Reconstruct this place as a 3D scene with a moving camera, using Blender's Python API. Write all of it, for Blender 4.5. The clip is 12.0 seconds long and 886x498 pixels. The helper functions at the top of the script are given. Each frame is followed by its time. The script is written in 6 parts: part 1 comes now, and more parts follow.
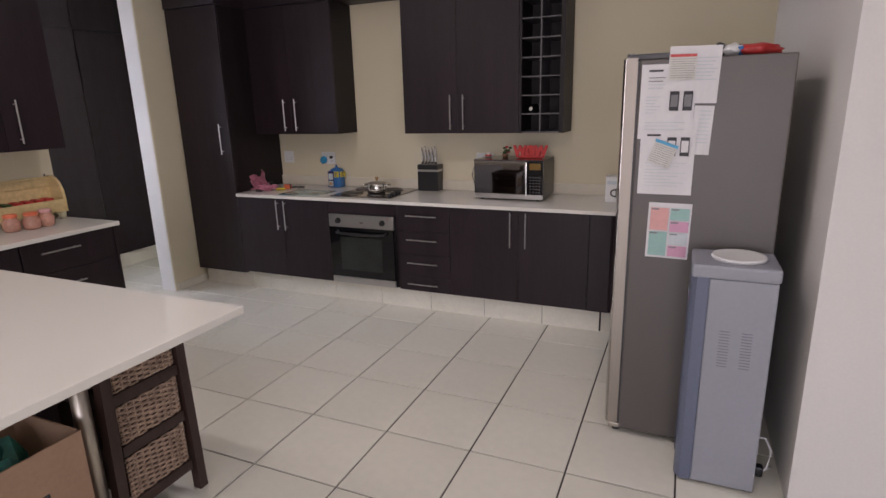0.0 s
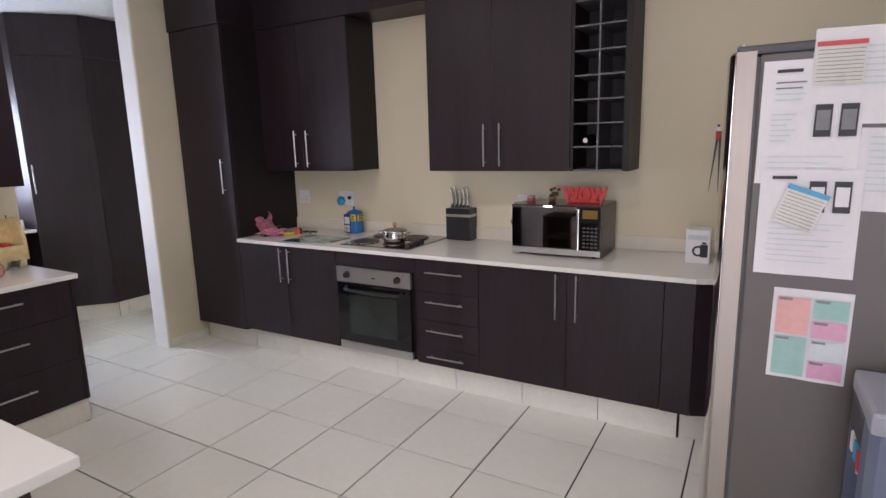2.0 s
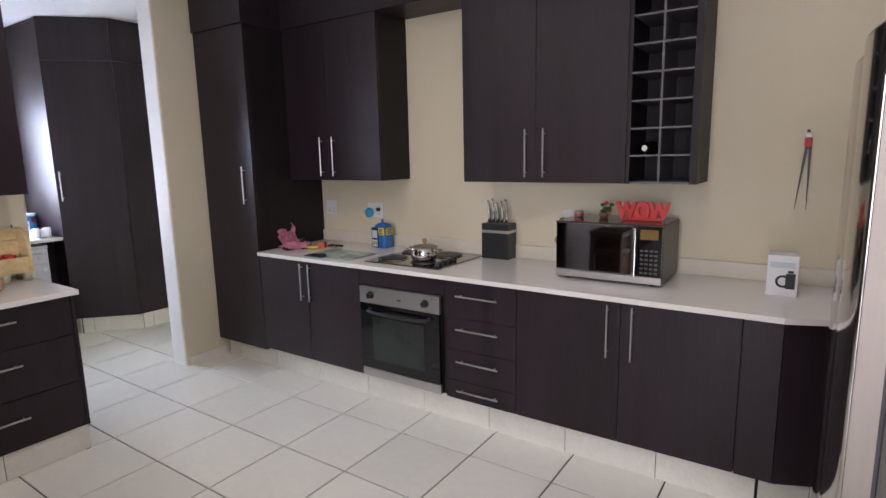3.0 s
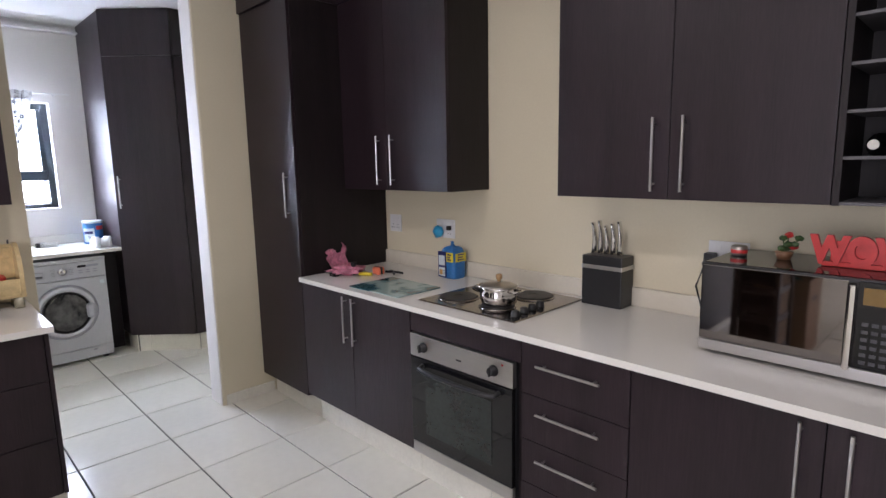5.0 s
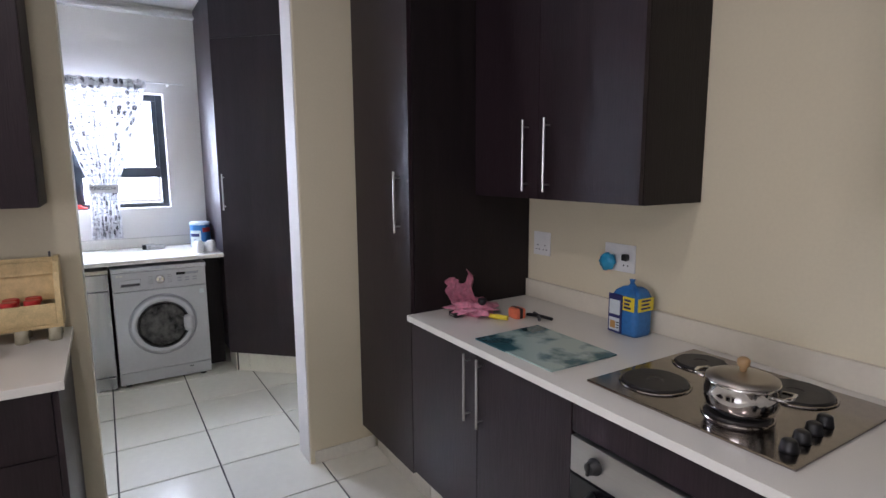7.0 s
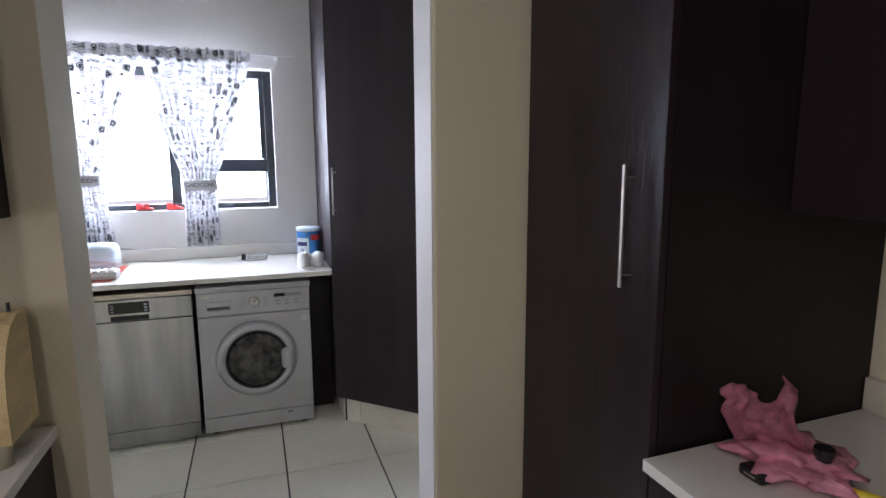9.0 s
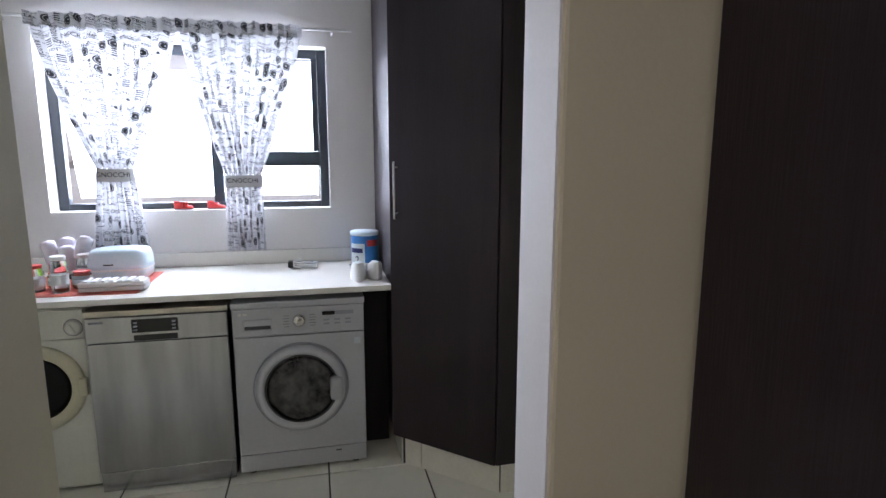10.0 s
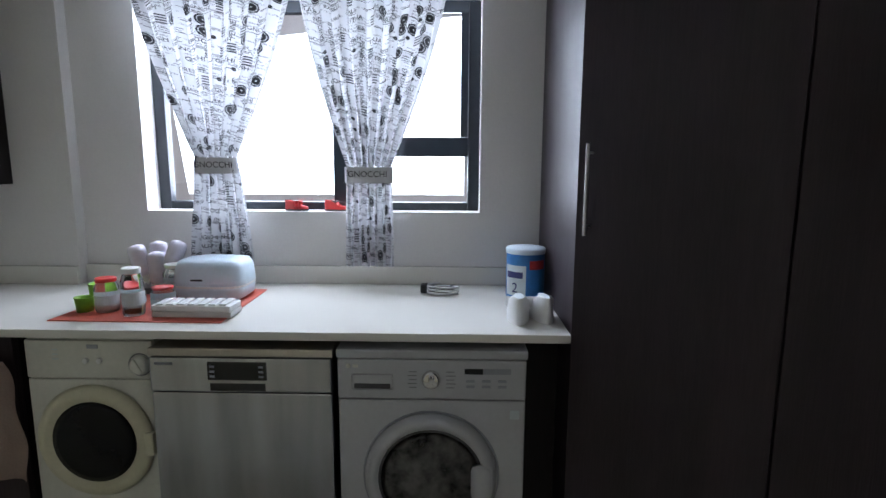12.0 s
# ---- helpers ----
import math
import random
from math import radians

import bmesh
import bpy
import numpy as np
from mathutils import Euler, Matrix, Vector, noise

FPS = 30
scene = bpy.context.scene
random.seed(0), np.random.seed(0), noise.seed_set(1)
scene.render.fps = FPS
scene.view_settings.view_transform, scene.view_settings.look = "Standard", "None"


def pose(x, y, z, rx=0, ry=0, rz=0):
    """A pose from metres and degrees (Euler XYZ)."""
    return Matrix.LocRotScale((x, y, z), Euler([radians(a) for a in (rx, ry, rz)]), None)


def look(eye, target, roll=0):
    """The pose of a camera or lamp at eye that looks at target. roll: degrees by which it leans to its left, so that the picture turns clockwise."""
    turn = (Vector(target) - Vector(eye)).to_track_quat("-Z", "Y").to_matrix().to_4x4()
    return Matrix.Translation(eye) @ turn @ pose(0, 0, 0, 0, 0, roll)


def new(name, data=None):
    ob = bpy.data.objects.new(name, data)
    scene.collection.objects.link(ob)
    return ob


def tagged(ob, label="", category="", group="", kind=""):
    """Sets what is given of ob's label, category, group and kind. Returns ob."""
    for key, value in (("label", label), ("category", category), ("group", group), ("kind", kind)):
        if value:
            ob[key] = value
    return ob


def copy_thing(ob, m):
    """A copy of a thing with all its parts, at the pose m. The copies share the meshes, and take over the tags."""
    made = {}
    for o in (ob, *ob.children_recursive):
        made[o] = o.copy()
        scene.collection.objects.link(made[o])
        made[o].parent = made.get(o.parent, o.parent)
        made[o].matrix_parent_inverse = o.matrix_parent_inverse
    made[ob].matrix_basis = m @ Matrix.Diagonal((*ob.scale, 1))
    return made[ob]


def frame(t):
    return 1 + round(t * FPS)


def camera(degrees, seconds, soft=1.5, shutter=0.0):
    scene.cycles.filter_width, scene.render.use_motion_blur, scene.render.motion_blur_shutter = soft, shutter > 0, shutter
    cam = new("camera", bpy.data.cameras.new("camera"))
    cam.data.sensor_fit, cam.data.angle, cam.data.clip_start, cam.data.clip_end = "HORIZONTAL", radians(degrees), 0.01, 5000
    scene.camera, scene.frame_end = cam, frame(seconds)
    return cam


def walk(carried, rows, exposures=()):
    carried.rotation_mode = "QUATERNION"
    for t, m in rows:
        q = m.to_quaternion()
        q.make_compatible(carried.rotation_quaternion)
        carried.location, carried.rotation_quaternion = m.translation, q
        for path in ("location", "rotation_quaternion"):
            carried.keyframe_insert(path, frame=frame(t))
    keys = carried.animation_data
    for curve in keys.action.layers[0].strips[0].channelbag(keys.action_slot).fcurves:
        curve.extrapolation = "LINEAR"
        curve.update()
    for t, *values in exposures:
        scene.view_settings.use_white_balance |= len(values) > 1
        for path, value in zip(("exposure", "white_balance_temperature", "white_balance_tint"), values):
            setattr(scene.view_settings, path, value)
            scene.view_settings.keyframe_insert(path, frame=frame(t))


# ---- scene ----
import functools

cam = camera(77.5, 12.0)
METRES, EYE, TILT, LEAN, TURN = 6.0, 1.6, 0.0, 0.0, 20.5
PATH = [
    (0, (0.168, 0.124, 1.61), (-0.607, 1.898, 1.108), -1.5),
    (0.5, (0.106, 0.364, 1.605), (-0.683, 2.144, 1.147), -1.5),
    (1, (0.065, 0.566, 1.591), (-0.759, 2.341, 1.179), -1.5),
    (1.5, (0.03, 0.813, 1.594), (-0.865, 2.559, 1.205), -1.5),
    (2, (-0.013, 1.024, 1.571), (-0.99, 2.729, 1.199), -1.5),
    (2.5, (-0.116, 1.206, 1.567), (-1.156, 2.878, 1.217), -1.3),
    (3, (-0.173, 1.396, 1.561), (-1.282, 3.027, 1.224), -1.2),
    (5, (-0.623, 2.266, 1.545), (-2.034, 3.649, 1.236), -1.1),
    (5.5, (-0.782, 2.438, 1.527), (-2.28, 3.729, 1.227), -0.8),
    (6, (-0.991, 2.574, 1.53), (-2.554, 3.784, 1.229), -0.6),
    (6.5, (-1.211, 2.691, 1.512), (-2.841, 3.812, 1.219), -0.5),
    (7, (-1.44, 2.809, 1.522), (-3.126, 3.844, 1.229), -0.4),
    (9, (-2.594, 3.137, 1.511), (-4.464, 3.775, 1.201), -0.3),
    (9.5, (-2.914, 3.18, 1.495), (-4.821, 3.696, 1.184), -0.3),
    (10, (-3.178, 3.201, 1.496), (-5.102, 3.645, 1.174), -0.0),
    (10.5, (-3.445, 3.215, 1.482), (-5.389, 3.558, 1.166), 0.1),
    (11, (-3.678, 3.208, 1.472), (-5.638, 3.438, 1.146), 0.0),
    (11.5, (-3.912, 3.187, 1.446), (-5.884, 3.298, 1.132), 0.1),
    (12, (-4.093, 3.174, 1.431), (-6.069, 3.136, 1.12), 0.3),
]
EXPOSURES = [(0.0, 0.24, 6330, 25), (1.5, 0.54, 6150, 24), (3.0, 0.70, 6000, 23), (5.5, 0.74, 5980, 22), (7.0, 0.45, 5930, 22), (9.0, -0.02, 6130, 21), (10.5, -0.47, 6150, 18), (12.0, -1.02, 6080, 15)]
walk(cam, [(t, look(eye, target, roll)) for t, eye, target, roll in PATH], EXPOSURES)

# ---- light ----
world = bpy.data.worlds.new("sky")
scene.world = world
world.use_nodes = True
wn = world.node_tree.nodes
sky = wn.new("ShaderNodeTexSky")
sky.sky_type, sky.sun_disc = "NISHITA", False
sky.sun_elevation, sky.sun_rotation = radians(48), radians(120)
wn["Background"].inputs["Strength"].default_value = 0.12
world.node_tree.links.new(sky.outputs["Color"], wn["Background"].inputs["Color"])


def area(name, eye, target, w, h, power, colour):
    data = bpy.data.lights.new(name, "AREA")
    data.shape, data.size, data.size_y, data.energy, data.color = "RECTANGLE", w, h, power, colour
    ob = new(name, data)
    ob.matrix_world = look(eye, target)
    return ob


sun_data = bpy.data.lights.new("sun", "SUN")
sun_data.energy, sun_data.angle, sun_data.color = 2.5, radians(0.6), (1.0, 0.95, 0.88)
sun = new("sun", sun_data)
sun.matrix_world = look((6, -4, 8), (0, 0, 0))
# daylight in the openings: the scullery window, and the living room's patio door
area("scullery_daylight", (-6.70, 2.55, 1.68), (-5.0, 2.60, 1.2), 1.35, 0.85, 108, (0.80, 0.90, 1.0))
area("patio_daylight", (0.6, -3.75, 1.35), (-0.6, 2.0, 0.9), 3.4, 2.3, 80, (1.0, 0.97, 0.95))


# recessed ceiling lamps over the kitchen floor
DOWNLIGHTS = [(-2.3, 2.55), (-0.75, 2.55), (-2.3, 0.9), (-0.75, 0.9)]
for dx, dy in DOWNLIGHTS:
    lamp = area("downlight_glow", (dx, dy, 2.755), (dx, dy, 0), 0.09, 0.09, 5.2, (1.0, 0.93, 0.84))
    lamp.data.shape = "DISK"


# ---- materials ----
def mat(name, colour, rough=0.5, metal=0.0, vary=0.08, scale=6.0, bump=0.0, bump_scale=60.0, stretch=(1, 1, 1), second=None, island=0.0, spec=0.5):
    """A surface with variation at two scales and fine relief."""
    m = bpy.data.materials.new(name)
    m.use_nodes = True
    n, l = m.node_tree.nodes, m.node_tree.links
    b = n["Principled BSDF"]
    b.inputs["Roughness"].default_value, b.inputs["Metallic"].default_value = rough, metal
    b.inputs["Specular IOR Level"].default_value = spec
    tc = n.new("ShaderNodeTexCoord")
    mp = n.new("ShaderNodeMapping")
    mp.inputs["Scale"].default_value = stretch
    l.new(tc.outputs["Object"], mp.inputs["Vector"])
    big, fine = n.new("ShaderNodeTexNoise"), n.new("ShaderNodeTexNoise")
    big.inputs["Scale"].default_value, big.inputs["Detail"].default_value = scale, 3
    fine.inputs["Scale"].default_value, fine.inputs["Detail"].default_value = bump_scale, 4
    for t in (big, fine):
        l.new(mp.outputs["Vector"], t.inputs["Vector"])
    add = n.new("ShaderNodeMath")
    add.operation = "ADD"
    l.new(big.outputs["Fac"], add.inputs[0])
    l.new(fine.outputs["Fac"], add.inputs[1])
    half = n.new("ShaderNodeMath")
    half.operation = "MULTIPLY"
    half.inputs[1].default_value = 0.5
    l.new(add.outputs[0], half.inputs[0])
    ramp = n.new("ShaderNodeValToRGB")
    c2 = second or [min(1, c * (1 + vary)) for c in colour]
    c1 = [c * (1 - vary) for c in colour]
    ramp.color_ramp.elements[0].position, ramp.color_ramp.elements[1].position = 0.35, 0.65
    ramp.color_ramp.elements[0].color, ramp.color_ramp.elements[1].color = (*c1, 1), (*c2, 1)
    l.new(half.outputs[0], ramp.inputs["Fac"])
    out = ramp.outputs["Color"]
    if island:
        info = n.new("ShaderNodeObjectInfo")
        hsv = n.new("ShaderNodeHueSaturation")
        mr = n.new("ShaderNodeMapRange")
        mr.inputs["To Min"].default_value, mr.inputs["To Max"].default_value = 1 - island, 1 + island
        l.new(info.outputs["Random"], mr.inputs["Value"])
        l.new(mr.outputs["Result"], hsv.inputs["Value"])
        l.new(out, hsv.inputs["Color"])
        out = hsv.outputs["Color"]
    l.new(out, b.inputs["Base Color"])
    rr = n.new("ShaderNodeMapRange")
    rr.inputs["To Min"].default_value, rr.inputs["To Max"].default_value = max(0.02, rough * 0.85), min(1, rough * 1.15)
    l.new(big.outputs["Fac"], rr.inputs["Value"])
    l.new(rr.outputs["Result"], b.inputs["Roughness"])
    if bump:
        bp = n.new("ShaderNodeBump")
        bp.inputs["Strength"].default_value, bp.inputs["Distance"].default_value = bump, 0.004
        l.new(fine.outputs["Fac"], bp.inputs["Height"])
        l.new(bp.outputs["Normal"], b.inputs["Normal"])
    return m


def glass(name, colour=(1, 1, 1), rough=0.0, ior=1.45):
    m = mat(name, colour, rough, vary=0.0)
    b = m.node_tree.nodes["Principled BSDF"]
    b.inputs["Transmission Weight"].default_value, b.inputs["IOR"].default_value = 1.0, ior
    return m


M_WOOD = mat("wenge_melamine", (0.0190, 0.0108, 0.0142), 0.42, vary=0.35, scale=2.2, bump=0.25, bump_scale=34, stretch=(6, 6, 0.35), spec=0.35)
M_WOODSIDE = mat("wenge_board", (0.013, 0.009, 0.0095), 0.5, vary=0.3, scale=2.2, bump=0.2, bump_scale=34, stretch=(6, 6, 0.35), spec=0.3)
M_CREAM = mat("cream_wall_paint", (0.67, 0.605, 0.44), 0.7, vary=0.025, scale=1.2, bump=0.12, bump_scale=90)
M_WHITE = mat("white_wall_paint", (0.73, 0.71, 0.685), 0.7, vary=0.025, scale=1.2, bump=0.12, bump_scale=90)
M_CEIL = mat("ceiling_paint", (0.80, 0.80, 0.80), 0.8, vary=0.02, scale=1.0, bump=0.05)
M_TILE = mat("ceramic_tile", (0.77, 0.75, 0.655), 0.15, vary=0.03, scale=3.0, bump=0.03, bump_scale=25, island=0.035)
M_PLINTH = mat("plinth_tile", (0.76, 0.735, 0.645), 0.22, vary=0.06, scale=5.0, island=0.03)
M_GROUT = mat("grout", (0.035, 0.030, 0.027), 0.9, vary=0.3, scale=9)
M_QUARTZ = mat("white_quartz", (0.76, 0.74, 0.68), 0.14, vary=0.03, scale=300, bump_scale=420)
M_STEEL = mat("brushed_steel", (0.46, 0.42, 0.37), 0.38, 1.0, vary=0.05, scale=3, bump=0.03, bump_scale=60, stretch=(40, 40, 1))
M_STEELH = mat("brushed_steel_across", (0.55, 0.54, 0.53), 0.34, 1.0, vary=0.05, scale=3, bump=0.03, bump_scale=60, stretch=(1, 40, 40))
M_CHROME = mat("polished_steel", (0.72, 0.70, 0.67), 0.08, 1.0, vary=0.03)
M_HANDLE = mat("satin_handle", (0.50, 0.49, 0.48), 0.34, 1.0, vary=0.03)
M_BLACKGL = mat("black_glass", (0.006, 0.006, 0.007), 0.05, vary=0.1)
M_BLACK = mat("black_plastic", (0.012, 0.012, 0.013), 0.4, vary=0.15)
M_IRON = mat("hotplate_iron", (0.02, 0.018, 0.017), 0.45, vary=0.3, scale=20, bump=0.1)
M_FRIDGE = mat("grey_painted_steel", (0.105, 0.092, 0.085), 0.42, vary=0.06, scale=2, bump=0.06, bump_scale=160)
M_GREYPL = mat("silver_grey_plastic", (0.30, 0.31, 0.35), 0.42, vary=0.04, scale=3)
M_BLUEGREY = mat("blue_grey_plastic", (0.12, 0.14, 0.21), 0.38, vary=0.05, scale=3)
M_DGREY = mat("dark_grey_plastic", (0.06, 0.06, 0.065), 0.45, vary=0.1)
M_SILVER = mat("silver_enamel", (0.47, 0.475, 0.50), 0.33, 0.2, vary=0.04, scale=3)
M_WHITEPL = mat("white_plastic", (0.75, 0.75, 0.74), 0.35, vary=0.03)
M_OLDWHITE = mat("aged_white_enamel", (0.62, 0.61, 0.55), 0.3, vary=0.05, scale=4)
M_IVORY = mat("ivory_plastic", (0.55, 0.52, 0.38), 0.35, vary=0.06)
M_PAPER = mat("paper", (0.74, 0.73, 0.74), 0.8, vary=0.03)
M_INK = mat("grey_ink", (0.22, 0.22, 0.23), 0.8)
M_INKD = mat("dark_ink", (0.03, 0.03, 0.035), 0.6)
M_RED = mat("red_paint", (0.52, 0.035, 0.03), 0.4, vary=0.12)
M_PINKP = mat("pink_paper", (0.72, 0.40, 0.38), 0.8)
M_MAUVE = mat("mauve_paper", (0.66, 0.36, 0.50), 0.8)
M_TEAL = mat("mint_paper", (0.32, 0.52, 0.48), 0.8)
M_PALE = mat("pale_grey_paper", (0.58, 0.64, 0.66), 0.8)
M_CYAN = mat("cyan_plastic", (0.03, 0.30, 0.52), 0.4)
M_PINE = mat("pine_wood", (0.68, 0.52, 0.26), 0.5, vary=0.18, scale=4, bump=0.15, bump_scale=40, stretch=(1, 8, 8))
M_DWOOD = mat("dark_stained_wood", (0.035, 0.017, 0.013), 0.5, vary=0.3, scale=4, bump=0.2, bump_scale=40, stretch=(8, 8, 1))
M_WICKER = mat("woven_seagrass", (0.38, 0.27, 0.20), 0.75, vary=0.35, scale=30, bump=0.3, bump_scale=120)
M_CARD = mat("cardboard", (0.36, 0.23, 0.15), 0.85, vary=0.08, scale=5, bump=0.1)
M_GREENBAG = mat("green_plastic_bag", (0.012, 0.14, 0.11), 0.35, vary=0.3, scale=14)
M_PINKBAG = mat("pink_plastic_bag", (0.64, 0.24, 0.33), 0.35, vary=0.3, scale=25)
M_BLUE = mat("blue_print", (0.03, 0.16, 0.42), 0.4, vary=0.15)
M_NAVY = mat("navy_print", (0.02, 0.025, 0.12), 0.4, vary=0.2)
M_YELLOW = mat("yellow_plastic", (0.75, 0.60, 0.03), 0.4, vary=0.1)
M_ORANGE = mat("orange_plastic", (0.80, 0.20, 0.10), 0.4, vary=0.1)
M_LIME = mat("lime_plastic", (0.22, 0.45, 0.03), 0.4, vary=0.08)
M_MAT = mat("red_placemat", (0.55, 0.10, 0.06), 0.6, vary=0.15, scale=20, bump=0.2, bump_scale=200)
M_CLOTH = mat("peach_cloth", (0.55, 0.42, 0.36), 0.9, vary=0.1, scale=8, bump=0.3, bump_scale=200)
M_ALU = mat("dark_blue_grey_aluminium", (0.018, 0.024, 0.032), 0.4, vary=0.1)
M_GLASS = glass("window_glass")
M_CLEAR = glass("clear_jar_glass", (0.93, 0.96, 0.96), 0.03)
M_LILAC = glass("clear_lilac_plastic", (0.85, 0.80, 0.95), 0.15)
M_LILACPL = mat("milky_lilac_plastic", (0.72, 0.69, 0.77), 0.25, vary=0.08, scale=20)
M_FROST = mat("translucent_white_plastic", (0.62, 0.72, 0.80), 0.3, vary=0.04)
M_LAUNDRY = mat("laundry", (0.30, 0.29, 0.28), 0.9, vary=0.6, scale=9)
M_FOOD = mat("tinned_food", (0.50, 0.20, 0.10), 0.5, vary=0.4, scale=20)
M_PLASTER = mat("outdoor_plaster", (0.74, 0.72, 0.70), 0.9, vary=0.05, scale=1)
M_ROOF = mat("grey_roof", (0.50, 0.47, 0.45), 0.8, vary=0.1, scale=2)
M_GROUND = mat("pale_paving", (0.55, 0.52, 0.48), 0.9, vary=0.1, scale=2)
M_GREENLEAF = mat("artificial_leaf", (0.04, 0.08, 0.02), 0.5, vary=0.3)

# ---- building helpers ----
WORLD = {}


def thing(name, at, label, category, group="", kind=""):
    """An Empty at the base of a thing, whose parts are built in the room's own coordinates."""
    ob = new(name)
    ob.empty_display_size = 0.1
    ob.location = at
    WORLD[ob] = Matrix.Translation(at)
    return tagged(ob, label, category, group, kind)


def part(name, bm, material, parent=None, label="", smooth=False):
    me = bpy.data.meshes.new(name)
    bmesh.ops.recalc_face_normals(bm, faces=bm.faces)
    if smooth:
        for fc in bm.faces:
            fc.smooth = True
    bm.to_mesh(me)
    bm.free()
    me.materials.append(material)
    ob = new(name, me)
    if parent:
        ob.parent = parent
        ob.matrix_parent_inverse = WORLD.get(parent, Matrix()).inverted()
    WORLD[ob] = Matrix()
    if label:
        ob["label"] = label
    return ob


def box(x0, x1, y0, y1, z0, z1, bevel=0.0, bm=None, m=None):
    bm = bm or bmesh.new()
    got = bmesh.ops.create_cube(bm, size=1.0)["verts"]
    for v in got:
        v.co = Vector(((x0 + x1) / 2 + v.co.x * (x1 - x0), (y0 + y1) / 2 + v.co.y * (y1 - y0), (z0 + z1) / 2 + v.co.z * (z1 - z0)))
        if m:
            v.co = m @ v.co
    if bevel:
        edges = {e for v in got for e in v.link_edges}
        bmesh.ops.bevel(bm, geom=list(edges), offset=bevel, segments=2, affect="EDGES", profile=0.6)
    return bm


def lathe(profile, at, axis="z", n=32, bm=None, m=None):
    """A turned body: profile of (radius, height) along the axis, from the point at."""
    bm = bm or bmesh.new()
    turn = {"z": Matrix(), "x": Euler((0, radians(90), 0)).to_matrix().to_4x4(), "y": Euler((radians(90), 0, 0)).to_matrix().to_4x4()}[axis]
    rings = []
    for r, h in profile:
        ring = []
        for k in range(n):
            a = 2 * math.pi * k / n
            co = Vector(at) + turn @ Vector((r * math.cos(a), r * math.sin(a), h))
            ring.append(bm.verts.new(m @ co if m else co))
        rings.append(ring)
    for a, b in zip(rings, rings[1:]):
        for k in range(n):
            bm.faces.new((a[k], a[(k + 1) % n], b[(k + 1) % n], b[k]))
    bm.faces.new(rings[0][::-1])
    bm.faces.new(rings[-1])
    return bm


def rod(a, b, r, n=12, bm=None):
    a, b = Vector(a), Vector(b)
    q = (b - a).to_track_quat("Z", "Y").to_matrix().to_4x4()
    return lathe([(r, 0), (r, (b - a).length)], (0, 0, 0), n=n, bm=bm, m=Matrix.Translation(a) @ q)


def tube(points, r, n=8, bm=None):
    """A round cord through points."""
    bm = bm or bmesh.new()
    pts = [Vector(p) for p in points]
    rings = []
    for i, p in enumerate(pts):
        d = (pts[min(i + 1, len(pts) - 1)] - pts[max(i - 1, 0)]).normalized()
        q = d.to_track_quat("Z", "Y").to_matrix()
        rings.append([bm.verts.new(p + q @ Vector((r * math.cos(2 * math.pi * k / n), r * math.sin(2 * math.pi * k / n), 0))) for k in range(n)])
    for a, b in zip(rings, rings[1:]):
        for k in range(n):
            bm.faces.new((a[k], a[(k + 1) % n], b[(k + 1) % n], b[k]))
    bm.faces.new(rings[0][::-1])
    bm.faces.new(rings[-1])
    return bm


def prism(points, z0, z1, bm=None, m=None):
    """An upright prism over a plan outline."""
    bm = bm or bmesh.new()
    low = [bm.verts.new(Vector((x, y, z0)) if not m else m @ Vector((x, y, z0))) for x, y in points]
    top = [bm.verts.new(Vector((x, y, z1)) if not m else m @ Vector((x, y, z1))) for x, y in points]
    bm.faces.new(low[::-1])
    bm.faces.new(top)
    for k in range(len(points)):
        j = (k + 1) % len(points)
        bm.faces.new((low[k], low[j], top[j], top[k]))
    return bm


def torus(at, R, r, axis="x", n=48, k=12, flat=1.0):
    bm = bmesh.new()
    rings = []
    for i in range(n):
        a = 2 * math.pi * i / n
        ring = []
        for j in range(k):
            b = 2 * math.pi * j / k
            rad, h = R + r * math.cos(b), r * flat * math.sin(b)
            p = {"x": (h, rad * math.cos(a), rad * math.sin(a)), "z": (rad * math.cos(a), rad * math.sin(a), h), "y": (rad * math.cos(a), h, rad * math.sin(a))}[axis]
            ring.append(bm.verts.new(Vector(at) + Vector(p)))
        rings.append(ring)
    for i in range(n):
        a, b = rings[i], rings[(i + 1) % n]
        for j in range(k):
            bm.faces.new((a[j], a[(j + 1) % k], b[(j + 1) % k], b[j]))
    return bm


def crumple(at, size, seed, detail=3, rough=0.35):
    """A crumpled bag or cloth heap."""
    bm = bmesh.new()
    bmesh.ops.create_icosphere(bm, subdivisions=detail, radius=1.0)
    for v in bm.verts:
        d = 1 + rough * noise.noise(v.co * 2.3 + Vector((seed, 0, 0))) + rough * 0.5 * noise.noise(v.co * 6 + Vector((0, seed, 0)))
        p = v.co * d
        v.co = Vector((at[0] + p.x * size[0], at[1] + p.y * size[1], max(at[2], at[2] + size[2] * (1 + p.z) * 0.8)))
    return bm


